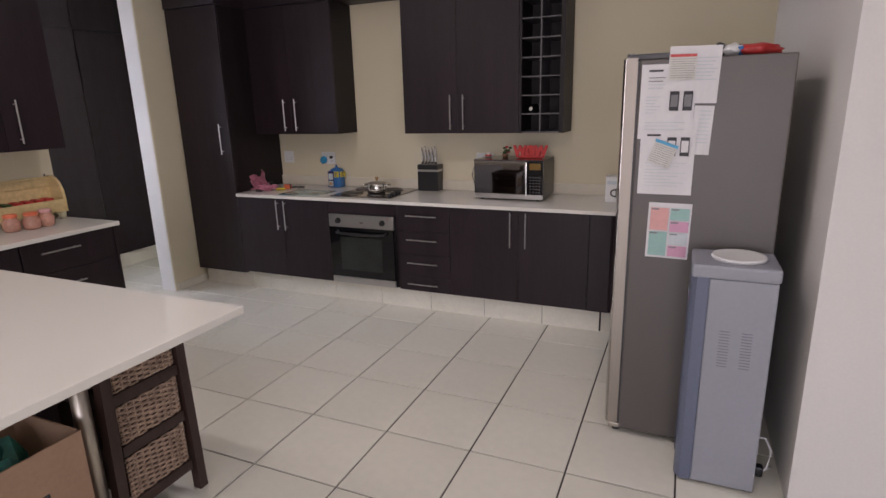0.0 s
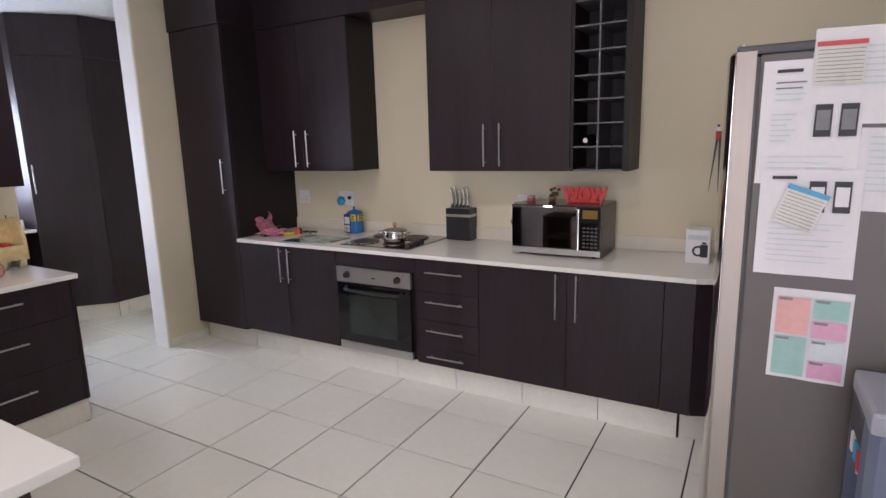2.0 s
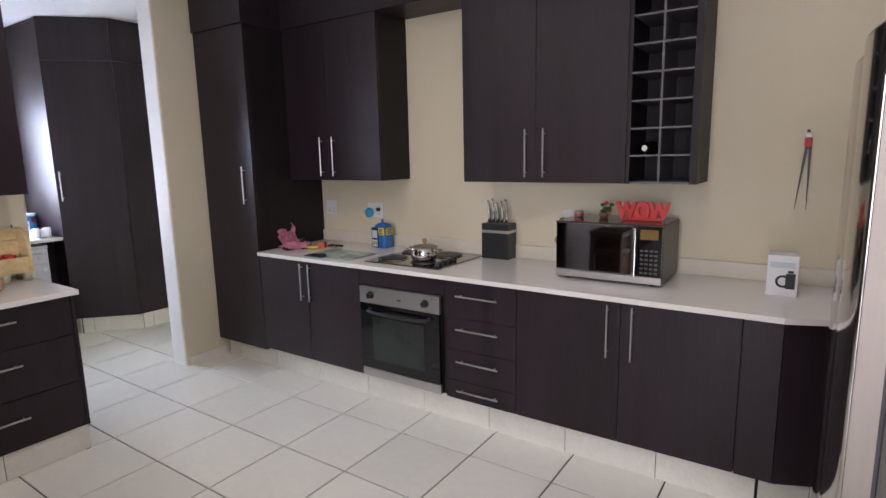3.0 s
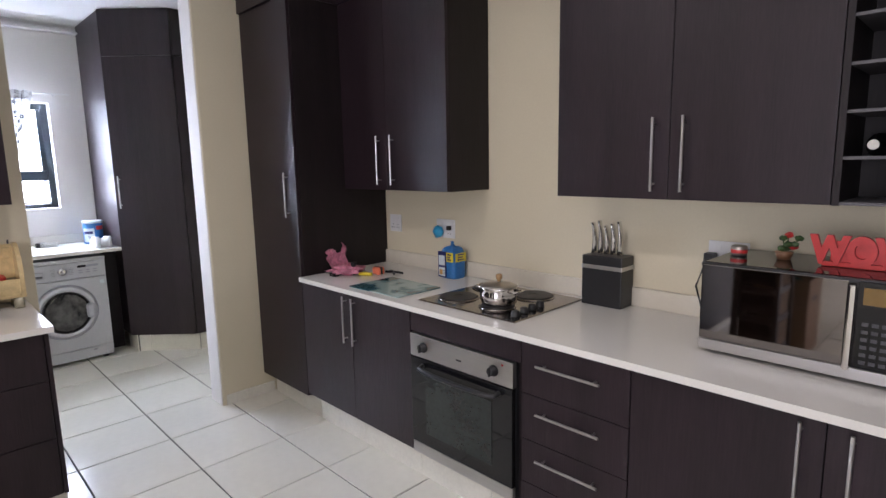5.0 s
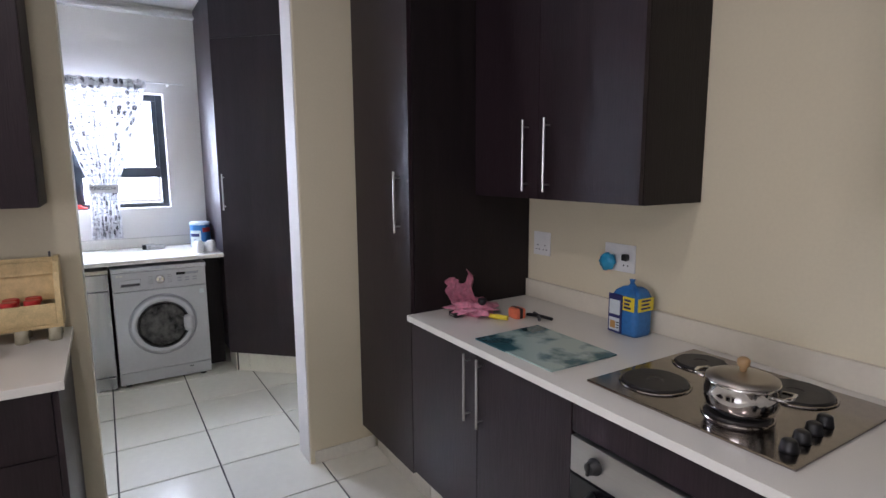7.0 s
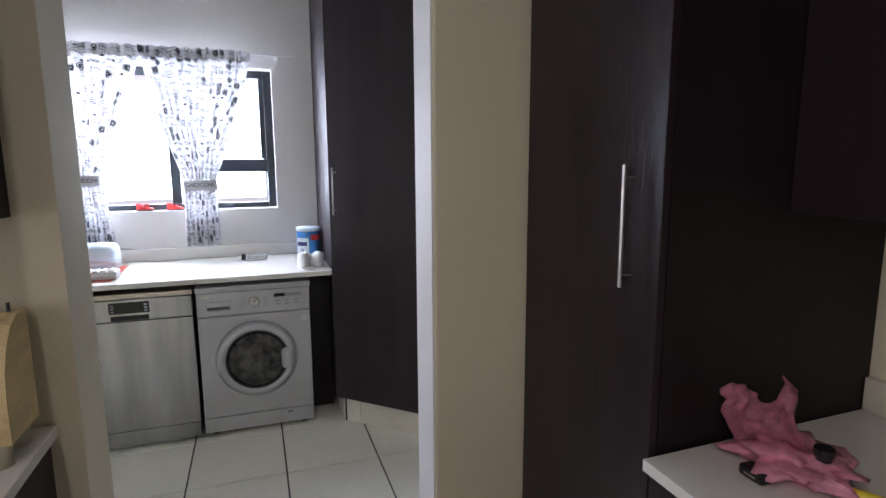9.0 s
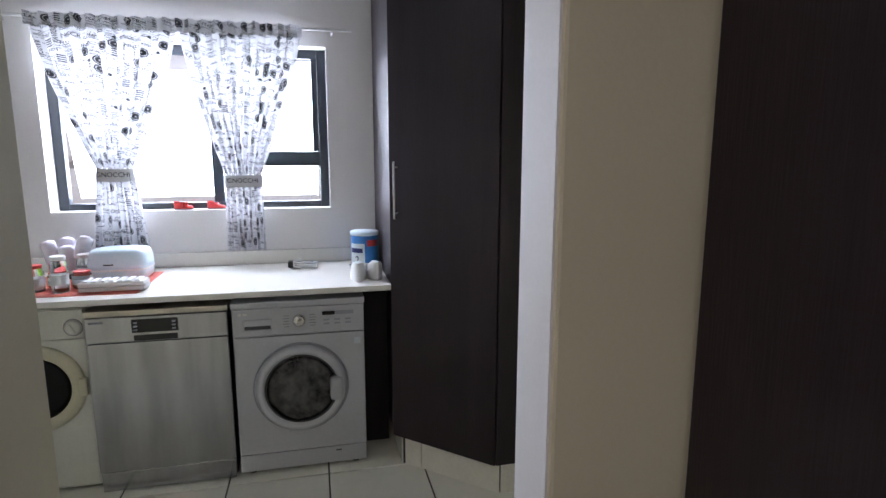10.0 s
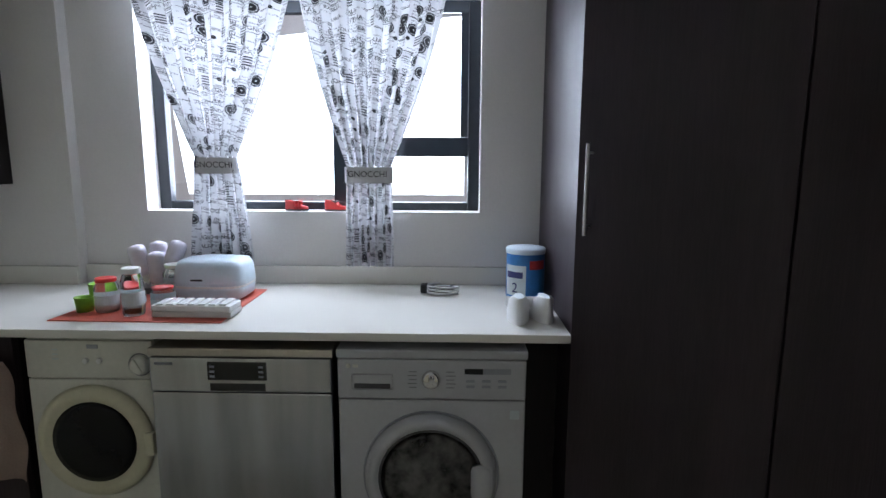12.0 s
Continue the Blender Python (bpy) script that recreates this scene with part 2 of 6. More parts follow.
def text(body, size, m, material, parent, name="lettering", bold=0.0):
    """Lettering as a flat mesh, its x along the line and its z towards the reader in m."""
    cu = bpy.data.curves.new(name, "FONT")
    cu.body, cu.size, cu.align_x, cu.align_y, cu.extrude, cu.offset = body, size, "CENTER", "CENTER", 0.0004, bold
    tmp = bpy.data.objects.new(name, cu)
    scene.collection.objects.link(tmp)
    me = bpy.data.meshes.new_from_object(tmp.evaluated_get(bpy.context.evaluated_depsgraph_get()))
    bpy.data.objects.remove(tmp)
    me.transform(m)
    me.materials.clear()
    me.materials.append(material)
    ob = new(name, me)
    ob.parent = parent
    ob.matrix_parent_inverse = WORLD.get(parent, Matrix()).inverted()
    WORLD[ob] = Matrix()
    return ob


TO_SOUTH = pose(0, 0, 0, 90, 0, 0)     # a sheet that faces -y
TO_EAST = pose(0, 0, 0, 90, 0, 90)     # a sheet that faces +x


def structure(name, bm, material, label, category="wall"):
    return tagged(part(name, bm, material), label, category, kind="structure")


# ---- the large structure ----
CEIL = 2.78
WX, EX, NY = -4.06, 0.66, 4.555        # kitchen: west wall, east wall, north wall
SX = -6.48                             # scullery: window wall
structure("floor", box(-6.9, 4.2, -4.0, 4.9, -0.12, -0.0065), M_GROUT, "dark grey grout bed under cream floor tiles", "floor")
structure("ceiling", box(-6.9, 4.2, -4.0, 4.9, CEIL, CEIL + 0.15), M_CEIL, "white painted plaster ceiling", "ceiling")
structure("wall_north", box(WX - 0.10, EX + 0.2, NY, NY + 0.2, -0.1, CEIL), M_CREAM, "cream painted kitchen wall behind the worktop")
structure("wall_north_scullery", box(-6.9, WX - 0.10, NY, NY + 0.2, -0.1, CEIL), M_WHITE, "white painted scullery end wall")
structure("wall_east", prism([(EX, NY), (EX + 0.2, NY), (EX + 0.2, 2.62), (EX, 2.62)], -0.1, CEIL), M_WHITE, "white painted wall beside the fridge")
structure("wall_return", box(EX, 4.2, 2.42, 2.62, -0.1, CEIL), M_WHITE, "white painted wall end at the living room")
structure("wall_west", box(WX - 0.20, WX, -4.0, 2.715, -0.1, CEIL), M_CREAM, "cream painted wall with a wide doorway to the scullery")
structure("wall_pier", box(WX - 0.188, WX - 0.018, 3.618, NY, -0.1, CEIL, 0.008), M_CREAM, "cream painted wall pier at the scullery doorway")
structure("wall_jamb_lining", box(WX - 0.190, WX - 0.028, 3.613, 3.619, -0.1, CEIL), M_WHITE, "white painted doorway reveal")
structure("wall_living_east", box(4.0, 4.2, -4.0, 2.42, -0.1, CEIL), M_WHITE, "white painted living room wall")
pat = bmesh.new()
for b in ((-4.06, -1.2, 0, CEIL), (2.4, 4.0, 0, CEIL), (-1.2, 2.4, 2.4, CEIL)):
    box(b[0], b[1], -4.0, -3.8, b[2] - 0.1, b[3], bm=pat)
structure("wall_south", pat, M_WHITE, "white painted wall with a wide patio opening")
structure("wall_scullery_south", box(SX - 0.2, WX - 0.2, 0.2, 0.4, -0.1, CEIL), M_WHITE, "white painted scullery end wall")
W0, W1, WZ0, WZ1 = 1.835, 3.285, 1.215, 2.115
ww = bmesh.new()
for b in ((0.2, W0, -0.1, CEIL), (W1, NY, -0.1, CEIL), (W0, W1, -0.1, WZ0), (W0, W1, WZ1, CEIL)):
    box(SX - 0.22, SX, *b, bm=ww)
structure("wall_window", ww, M_WHITE, "white painted scullery wall with a window opening")
structure("wall_window_step", box(SX, SX + 0.06, 0.4, 1.55, -0.1, CEIL), M_WHITE, "white painted thicker wall beside the window")
cor = bmesh.new()
for k in range(6):
    a = k / 5 * math.pi / 2
    box(SX, SX + 0.075 - 0.07 * math.sin(a) + 0.004, 1.55, 3.55, CEIL - 0.075 + 0.065 * (1 - math.cos(a)), CEIL - 0.062 + 0.065 * (1 - math.cos(a)), bm=cor)
structure("cornice", cor, M_CEIL, "white plaster cornice above the window wall", "trim")

# ---- window, outdoors ----
win = tagged(thing("window_1", (SX - 0.1, 2.565, WZ0), "dark grey aluminium window with three panes in white reveal", "window"), kind="structure")
fx0, fx1 = SX - 0.16, SX - 0.11
for b in ((W0, W0 + 0.05, WZ0, WZ1), (W1 - 0.05, W1, WZ0, WZ1), (W0 + 0.05, W1 - 0.05, WZ0, WZ0 + 0.035), (W0 + 0.05, W1 - 0.05, WZ1 - 0.05, WZ1), (2.632, 2.690, WZ0 + 0.035, WZ1 - 0.05), (2.690, W1 - 0.05, 1.455, 1.540)):
    part("window_frame", box(fx0, fx1, *b, 0.004), M_ALU, win)
for b in ((W0 + 0.05, 2.632, WZ0 + 0.035, WZ1 - 0.05), (2.690, W1 - 0.05, WZ0 + 0.035, 1.455), (2.690, W1 - 0.05, 1.540, WZ1 - 0.05)):
    pane = part("pane", box(SX - 0.137, SX - 0.133, *b), M_GLASS, win)
    pane.visible_shadow = False
part("sash", box(fx0 + 0.004, fx1 + 0.008, 2.692, 2.725, 1.542, WZ1 - 0.052), M_ALU, win)
part("sash", box(fx0 + 0.004, fx1 + 0.008, W1 - 0.085, W1 - 0.052, 1.542, WZ1 - 0.052), M_ALU, win)
structure("ground", box(-400, 400, -400, 400, -0.5, -0.2), M_GROUND, "pale paved ground outside", "ground")
structure("boundary_wall", box(-11.2, -11.0, -12, 14, -0.3, 1.15), M_PLASTER, "pale plastered garden wall outside the window", "wall")
for nm, x, y, w, hz, rz in (("house", -19, 0.6, 3.2, 1.5, 2.9), ("house", -24, 4.0, 12.0, 9.5, 14.5)):
    hs = thing(nm, (x, y, -0.2), "pale plastered neighbouring house with a grey gable roof", "house")
    part("wall", prism([(x - 4, y - w), (x, y - w), (x, y + w), (x - 4, y + w)], -0.2, hz), M_PLASTER, hs)
    g = bmesh.new()
    vs = [g.verts.new(p) for p in ((x, y - w, hz), (x, y + w, hz), (x, y, rz), (x - 4, y - w, hz), (x - 4, y + w, hz), (x - 4, y, rz))]
    for fc in ((0, 1, 2), (3, 5, 4), (0, 3, 4, 1), (0, 2, 5, 3), (1, 4, 5, 2)):
        g.faces.new([vs[i] for i in fc])
    part("gable", g, M_PLASTER, hs)
    for s in (-1, 1):
        rf = bmesh.new()
        a, b2 = Vector((0, y + s * (w + 0.4), hz - 0.25)), Vector((0, y, rz + 0.08))
        vv = [rf.verts.new((xx, p.y, p.z + dz)) for dz in (0, 0.14) for xx, p in ((x + 0.4, a), (x + 0.4, b2), (x - 4, b2), (x - 4, a))]
        for fc in ((0, 1, 2, 3), (4, 7, 6, 5), (0, 4, 5, 1), (2, 6, 7, 3), (1, 5, 6, 2), (0, 3, 7, 4)):
            rf.faces.new([vv[i] for i in fc])
        part("roof", rf, M_ROOF, hs)

# ---- kitchen cabinets ----
FY = 3.90                              # plane of the base doors


def bar(a, b, out, parent, r=0.0052, name="handle"):
    """A bar handle between a and b, held off the door by two posts along out."""
    a, b, o = Vector(a), Vector(b), Vector(out)
    bm = rod(a, b, r, 10)
    d = (b - a)
    for k in (0.1, 0.9):
        rod(a + d * k, a + d * k - o, r * 0.7, 8, bm)
    return part(name, bm, M_HANDLE, parent, "brushed steel bar handle")


def front_y(x0, x1, z0, z1, y, parent, handle=None, name="door"):
    """A slab door or drawer front in a plane facing -y, with a bar handle."""
    d = part(name, box(x0 + 0.0015, x1 - 0.0015, y, y + 0.018, z0 + 0.0015, z1 - 0.0015, 0.0015), M_WOOD, parent)
    if handle:
        bar((handle[0], y - 0.028, handle[1]), (handle[2], y - 0.028, handle[3]), (0, -0.028, 0), d)
    return d


KB, KT = 0.175, 0.868                  # base units: underside, top
unit = thing("base_cabinet", (-2.99, 4.2, KB), "dark wenge base cabinet with two doors under white worktop", "cabinet", "kitchen base cabinets")
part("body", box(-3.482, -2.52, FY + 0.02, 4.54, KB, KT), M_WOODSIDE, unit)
front_y(-3.482, -2.99, KB, KT, FY, unit, (-3.035, 0.60, -3.035, 0.855))
front_y(-2.99, -2.52, KB, KT, FY, unit, (-2.955, 0.60, -2.955, 0.855))
unit = thing("oven_housing", (-2.2, 4.2, KB), "dark wenge housing around the built-in oven", "cabinet", "kitchen base cabinets")
part("body", box(-2.518, -1.872, FY + 0.03, 4.54, KB, KT), M_WOODSIDE, unit)
front_y(-2.518, -1.872, 0.772, KT, FY, unit, name="panel")
unit = thing("drawer_cabinet", (-1.64, 4.2, KB), "dark wenge cabinet with four drawers and steel bar handles", "cabinet", "kitchen base cabinets")
part("body", box(-1.870, -1.425, FY + 0.02, 4.54, KB, KT), M_WOODSIDE, unit)
for z0, z1, h in ((0.660, KT, 0.790), (0.472, 0.660, 0.599), (0.290, 0.472, 0.410), (KB, 0.290, 0.237)):
    front_y(-1.870, -1.425, z0, z1, FY, unit, (-1.785, h, -1.523, h), "drawer_front")
unit = thing("base_cabinet", (-0.9, 4.2, KB), "dark wenge base cabinet with two wide doors under white worktop", "cabinet", "kitchen base cabinets")
part("body", box(-1.423, -0.385, FY + 0.02, 4.54, KB, KT), M_WOODSIDE, unit)
front_y(-1.423, -0.887, KB, KT, FY, unit, (-0.942, 0.60, -0.942, 0.857))
front_y(-0.887, -0.385, KB, KT, FY, unit, (-0.828, 0.60, -0.828, 0.857))
unit = thing("corner_cabinet", (0.1, 4.3, KB), "dark wenge corner cabinet with an angled end beside the fridge", "cabinet", "kitchen base cabinets")
part("body", prism([(-0.383, FY + 0.02), (-0.238, FY + 0.02), (0.12, FY + 0.172), (EX - 0.01, FY + 0.172), (EX - 0.01, 4.54), (-0.383, 4.54)], KB, KT), M_WOODSIDE, unit)
part("front_panel", box(-0.383, -0.240, FY, FY + 0.018, KB, KT, 0.001), M_WOOD, unit)
part("angled_panel", prism([(-0.237, FY), (0.125, FY + 0.153), (0.12, FY + 0.170), (-0.240, FY + 0.018)], KB, KT), M_WOOD, unit)
part("end_panel", box(0.127, EX - 0.01, FY + 0.153, FY + 0.170, KB, KT), M_WOOD, unit)
unit = thing("worktop", (-1.5, 4.2, KT), "glossy white quartz worktop along the kitchen wall", "worktop")
part("slab", prism([(-3.468, 3.872), (-0.24, 3.872), (-0.215, 3.880), (0.13, 4.02), (EX - 0.003, 4.02), (EX - 0.003, NY - 0.002), (-3.482, NY - 0.002)], 0.875, 0.900), M_QUARTZ, unit)
part("upstand", box(-3.480, EX - 0.004, NY - 0.022, NY - 0.002, 0.901, 0.985, 0.002), mat("cream_quartz", (0.66, 0.61, 0.50), 0.3, vary=0.03, scale=20), unit)

tall = thing("tall_cabinet", (-3.76, 4.2, KB - 0.03), "tall dark wenge pantry cabinet with one steel bar handle", "cabinet")
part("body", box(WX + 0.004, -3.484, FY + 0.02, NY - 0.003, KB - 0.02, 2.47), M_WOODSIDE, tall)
front_y(WX + 0.004, -3.484, KB - 0.02, 2.47, FY, tall, (-3.572, 1.243, -3.572, 1.505))
part("fascia", box(WX + 0.004, -3.480, FY - 0.012, NY - 0.003, 2.472, CEIL - 0.003), M_WOOD, tall)

UZ, UT, UY = 1.397, 2.47, 4.235        # wall units: underside, top, door plane
up = thing("wall_cabinet", (-3.0, 4.4, UZ), "dark wenge wall cabinet with two doors above the hob", "cabinet", "kitchen wall cabinets")
part("body", box(-3.482, -2.590, UY + 0.019, NY - 0.003, UZ, UT), M_WOODSIDE, up)
front_y(-3.482, -3.066, UZ, UT, UY, up, (-3.126, 1.428, -3.126, 1.70))
front_y(-3.066, -2.590, UZ, UT, UY, up, (-3.006, 1.428, -3.006, 1.70))
up = thing("wall_cabinet", (-1.46, 4.4, UZ), "dark wenge wall cabinet with two doors beside the wine rack", "cabinet", "kitchen wall cabinets")
part("body", box(-1.942, -0.985, UY + 0.019, NY - 0.003, UZ, UT), M_WOODSIDE, up)
front_y(-1.942, -1.476, UZ, UT, UY, up, (-1.528, 1.428, -1.528, 1.69))
front_y(-1.476, -0.985, UZ, UT, UY, up, (-1.421, 1.428, -1.421, 1.69))
fas = thing("cabinet_fascia", (-2.0, 4.4, UT), "dark wenge fascia closing the wall cabinets to the ceiling", "panel")
part("panel", box(-3.478, -0.65, UY - 0.008, NY - 0.003, UT + 0.002, CEIL - 0.003), M_WOOD, fas)
rack = thing("wine_rack", (-0.815, 4.4, UZ), "dark wenge wine rack with two columns of square cells", "wine rack")
RX0, RX1 = -0.983, -0.650
part("side_panel", box(RX0, RX0 + 0.018, UY, NY - 0.003, UZ, UT), M_WOODSIDE, rack)
part("side_panel", box(RX1 - 0.034, RX1, UY, NY - 0.003, UZ, UT), M_WOODSIDE, rack)
part("back_panel", box(RX0 + 0.018, RX1 - 0.034, NY - 0.02, NY - 0.003, UZ, UT), M_WOODSIDE, rack)
M_EDGE = mat("grey_board_edge", (0.10, 0.095, 0.10), 0.5, vary=0.1)
for k in range(9):
    z = UZ + 0.006 + k * 0.1325
    part("shelf", box(RX0 + 0.018, RX1 - 0.034, UY + 0.004, NY - 0.02, z - 0.004, z + 0.005), M_EDGE, rack)
    if k < 8:
        part("divider", box(-0.8305, -0.8205, UY + 0.006, NY - 0.02, z + 0.005, z + 0.1285), M_EDGE, rack)
bot = thing("wine_bottle", (-0.90, 4.35, 1.575), "dark wine bottle with a pale cap lying in the rack", "bottle")
part("bottle", lathe([(0.012, 0), (0.014, 0.02), (0.014, 0.07), (0.036, 0.12), (0.036, 0.24)], (-0.90, 4.262 + 0.0, 1.5725), "y", 20, m=Matrix.Translation((0, 2 * 4.262, 0)) @ Matrix.Diagonal((1, -1, 1, 1))), M_BLACKGL, bot, smooth=True)
part("cap", lathe([(0.0125, 0), (0.0145, 0.004)], (-0.90, 4.262, 1.5725), "y", 16), M_OLDWHITE, bot)

# ---- west side of the kitchen ----
WF = -3.40
unit = thing("drawer_cabinet", (-3.7, 2.3, 0.15), "dark wenge drawer cabinet with long steel handles", "cabinet", "west base cabinets")
part("body", box(WX + 0.004, WF - 0.02, 2.03, 2.63, 0.14, KT), M_WOODSIDE, unit)
part("side_panel", box(WX + 0.004, WF + 0.001, 2.631, 2.647, 0.14, KT), M_WOOD, unit)
for z0, z1, h in ((0.66, KT, 0.796), (0.40, 0.66, 0.572), (0.14, 0.40, 0.297)):
    d = part("drawer_front", box(WF - 0.018, WF, 2.032, 2.628, z0 + 0.0015, z1 - 0.0015, 0.0015), M_WOOD, unit)
    bar((WF + 0.028, 2.13, h), (WF + 0.028, 2.375, h), (0.028, 0, 0), d)
unit = thing("base_cabinet", (-3.7, 1.4, 0.15), "dark wenge base cabinet on the west wall", "cabinet", "west base cabinets")
part("body", box(WX + 0.004, WF - 0.02, 0.6, 2.028, 0.14, KT), M_WOODSIDE, unit)
for y0 in (0.6, 1.075, 1.55):
    part("door", box(WF - 0.018, WF, y0 + 0.002, y0 + 0.474, 0.142, KT - 0.002, 0.0015), M_WOOD, unit)
unit = thing("worktop", (-3.7, 1.6, KT), "white quartz worktop on the west cabinets", "worktop")
part("slab", box(WX + 0.002, -3.372, 0.6, 2.665, 0.872, 0.900, 0.002), M_QUARTZ, unit)
up = thing("wall_cabinet", (-3.9, 2.0, UZ), "dark wenge wall cabinet above the spice rack", "cabinet", "west wall cabinets")
part("body", box(WX + 0.003, -3.742, 1.7, 2.625, UZ, UT), M_WOODSIDE, up)
for y0, y1, h in ((1.702, 2.27, 2.20), (2.27, 2.625, 2.35)):
    d = part("door", box(-3.741, -3.72, y0 + 0.0015, y1 - 0.0015, UZ, UT, 0.0015), M_WOOD, up)
    bar((-3.692, h, 1.445), (-3.692, h, 1.715), (0.028, 0, 0), d)
up2 = copy_thing(up, pose(-3.9, 1.072, UZ))

# ---- plinths of tile ----
def plinth(name, p0, p1, h, pitch, phase, label):
    """Upright tiles from p0 to p1, their joints at a fixed pitch."""
    a, b = Vector((*p0, 0)), Vector((*p1, 0))
    L, d = (b - a).length, (b - a).normalized()
    nrm = Vector((-d.y, d.x, 0))
    base = tagged(thing(name, a, label, "plinth"), kind="structure")
    core = prism([tuple((a + nrm * k + d * s)[:2]) for k, s in ((0.006, 0), (0.006, L), (0.03, L), (0.03, 0))], -0.004, h - 0.002)
    part("backing", core, M_GROUT, base)
    cuts = sorted({0.0, L, *[c for c in (phase + k * pitch for k in range(-20, 30)) if 0.01 < c < L - 0.01]})
    for c0, c1 in zip(cuts, cuts[1:]):
        q0, q1 = a + d * (c0 + 0.002), a + d * (c1 - 0.002)
        part("tile", prism([tuple(p[:2]) for p in (q0, q1, q1 + nrm * 0.008, q0 + nrm * 0.008)], 0.0, h), M_PLINTH, base)


plinth("plinth", (-3.46, 3.972), (-0.30, 3.972), 0.172, 0.4565, 0.0035, "cream tiled plinth under the kitchen cabinets")
plinth("plinth", (-0.29, 3.972), (0.12, 4.12), 0.172, 0.4565, 0.2, "cream tiled plinth under the corner cabinet")
plinth("plinth", (WX + 0.005, 3.985), (-3.462, 3.972), 0.152, 0.4565, 0.147, "cream tiled plinth under the tall cabinet")
plinth("plinth", (WF - 0.01, 0.6), (WF - 0.01, 2.64), 0.138, 0.4565, 0.28, "cream tiled plinth under the west cabinets")
plinth("plinth", (WF - 0.012, 2.642), (WX, 2.642), 0.138, 0.4565, 0.2, "cream tiled plinth at the west cabinet end")
sk = bmesh.new()
box(WX - 0.018, WX - 0.009, 3.64, 3.98, 0, 0.068, 0.002, sk)
structure("skirting", sk, M_PLINTH, "low cream tile skirting along the pier", "skirting")

M_GLOW = bpy.data.materials.new("lamp_glow")
M_GLOW.use_nodes = True
M_GLOW.node_tree.nodes["Principled BSDF"].inputs["Emission Color"].default_value = (1.0, 0.93, 0.84, 1)
M_GLOW.node_tree.nodes["Principled BSDF"].inputs["Emission Strength"].default_value = 18.0
for dx, dy in DOWNLIGHTS:
    dl = thing("ceiling_downlight", (dx, dy, CEIL), "small round recessed ceiling lamp with white rim", "lamp", "kitchen downlights")
    part("rim", torus((dx, dy, CEIL - 0.003), 0.052, 0.006, "z", 32, 8, 0.5), M_WHITEPL, dl)
    part("lens", lathe([(0.046, CEIL - 0.004), (0.046, CEIL - 0.001)], (dx, dy, 0), n=28), M_GLOW, dl)

# ---- oven, hob and things on the kitchen worktop ----
oven = thing("built_in_oven", (-2.195, 4.1, 0.178), "built-in electric oven with black glass door and steel panel", "oven")
part("body", box(-2.508, -1.903, FY + 0.012, FY + 0.029, 0.178, 0.770), M_BLACK, oven)
part("control_panel", box(-2.508, -1.903, FY - 0.012, FY + 0.012, 0.662, 0.768, 0.002), M_STEELH, oven, "brushed steel control panel")
door = part("door", box(-2.506, -1.905, FY - 0.014, FY + 0.010, 0.238, 0.658, 0.003), M_BLACKGL, oven, "black glass oven door")
M_OVENWIN = mat("smoked_oven_window", (0.020, 0.025, 0.023), 0.06, vary=0.35, scale=6)
part("window", box(-2.405, -2.010, FY - 0.0165, FY - 0.0145, 0.300, 0.580), M_OVENWIN, door, "smoked glass oven window")
part("handle", tube([(-2.42, FY - 0.014, 0.628), (-2.415, FY - 0.045, 0.622), (-2.36, FY - 0.055, 0.618), (-2.195, FY - 0.058, 0.616), (-2.03, FY - 0.055, 0.618), (-1.975, FY - 0.045, 0.622), (-1.97, FY - 0.014, 0.628)], 0.011), M_BLACK, door, "curved black handle", True)
part("kick_strip", box(-2.506, -1.905, FY - 0.010, FY + 0.010, 0.180, 0.234, 0.002), M_STEELH, oven)
for x in (-2.415, -2.000):
    kn = part("knob", lathe([(0.024, 0), (0.024, 0.006), (0.019, 0.010), (0.017, 0.026), (0.012, 0.028)], (x, FY - 0.012, 0.715), "y", 20), M_BLACK, oven, smooth=True)
    part("grip", box(x - 0.004, x + 0.004, FY - 0.046, FY - 0.036, 0.697, 0.733, 0.002), M_BLACK, kn)
part("badge", box(-2.21, -2.18, FY - 0.0135, FY - 0.0125, 0.703, 0.711), M_INKD, oven)
part("lamp", lathe([(0.005, 0), (0.004, 0.003)], (-1.955, FY - 0.012, 0.748), "y", 10), M_RED, oven)

M_HOB = mat("hob_steel", (0.30, 0.27, 0.25), 0.16, 1.0, vary=0.08, scale=8, bump=0.02)
hob = thing("electric_hob", (-2.29, 4.23, 0.901), "steel electric hob with four black solid plates", "hob")
part("plate", box(-2.533, -1.957, 3.968, 4.478, 0.900, 0.907, 0.003), M_HOB, hob)
for x, y, r in ((-2.410, 4.115, 0.090), (-2.430, 4.360, 0.075), (-2.155, 4.365, 0.092), (-2.165, 4.110, 0.075)):
    h = part("hotplate", lathe([(r, 0.907), (r, 0.914), (r - 0.004, 0.917), (0.022, 0.917), (0.020, 0.915), (0.001, 0.915)], (x, y, 0), n=40), M_IRON, hob)
    part("trim_ring", torus((x, y, 0.908), r + 0.005, 0.004, "z", 40, 8), M_HOB, h)
for k in range(4):
    x, y = -2.005 - 0.006 * k, 4.035 + 0.066 * k
    part("knob", lathe([(0.020, 0.907), (0.019, 0.913), (0.016, 0.930), (0.012, 0.933)], (x, y, 0), n=20), M_BLACK, hob, smooth=True)

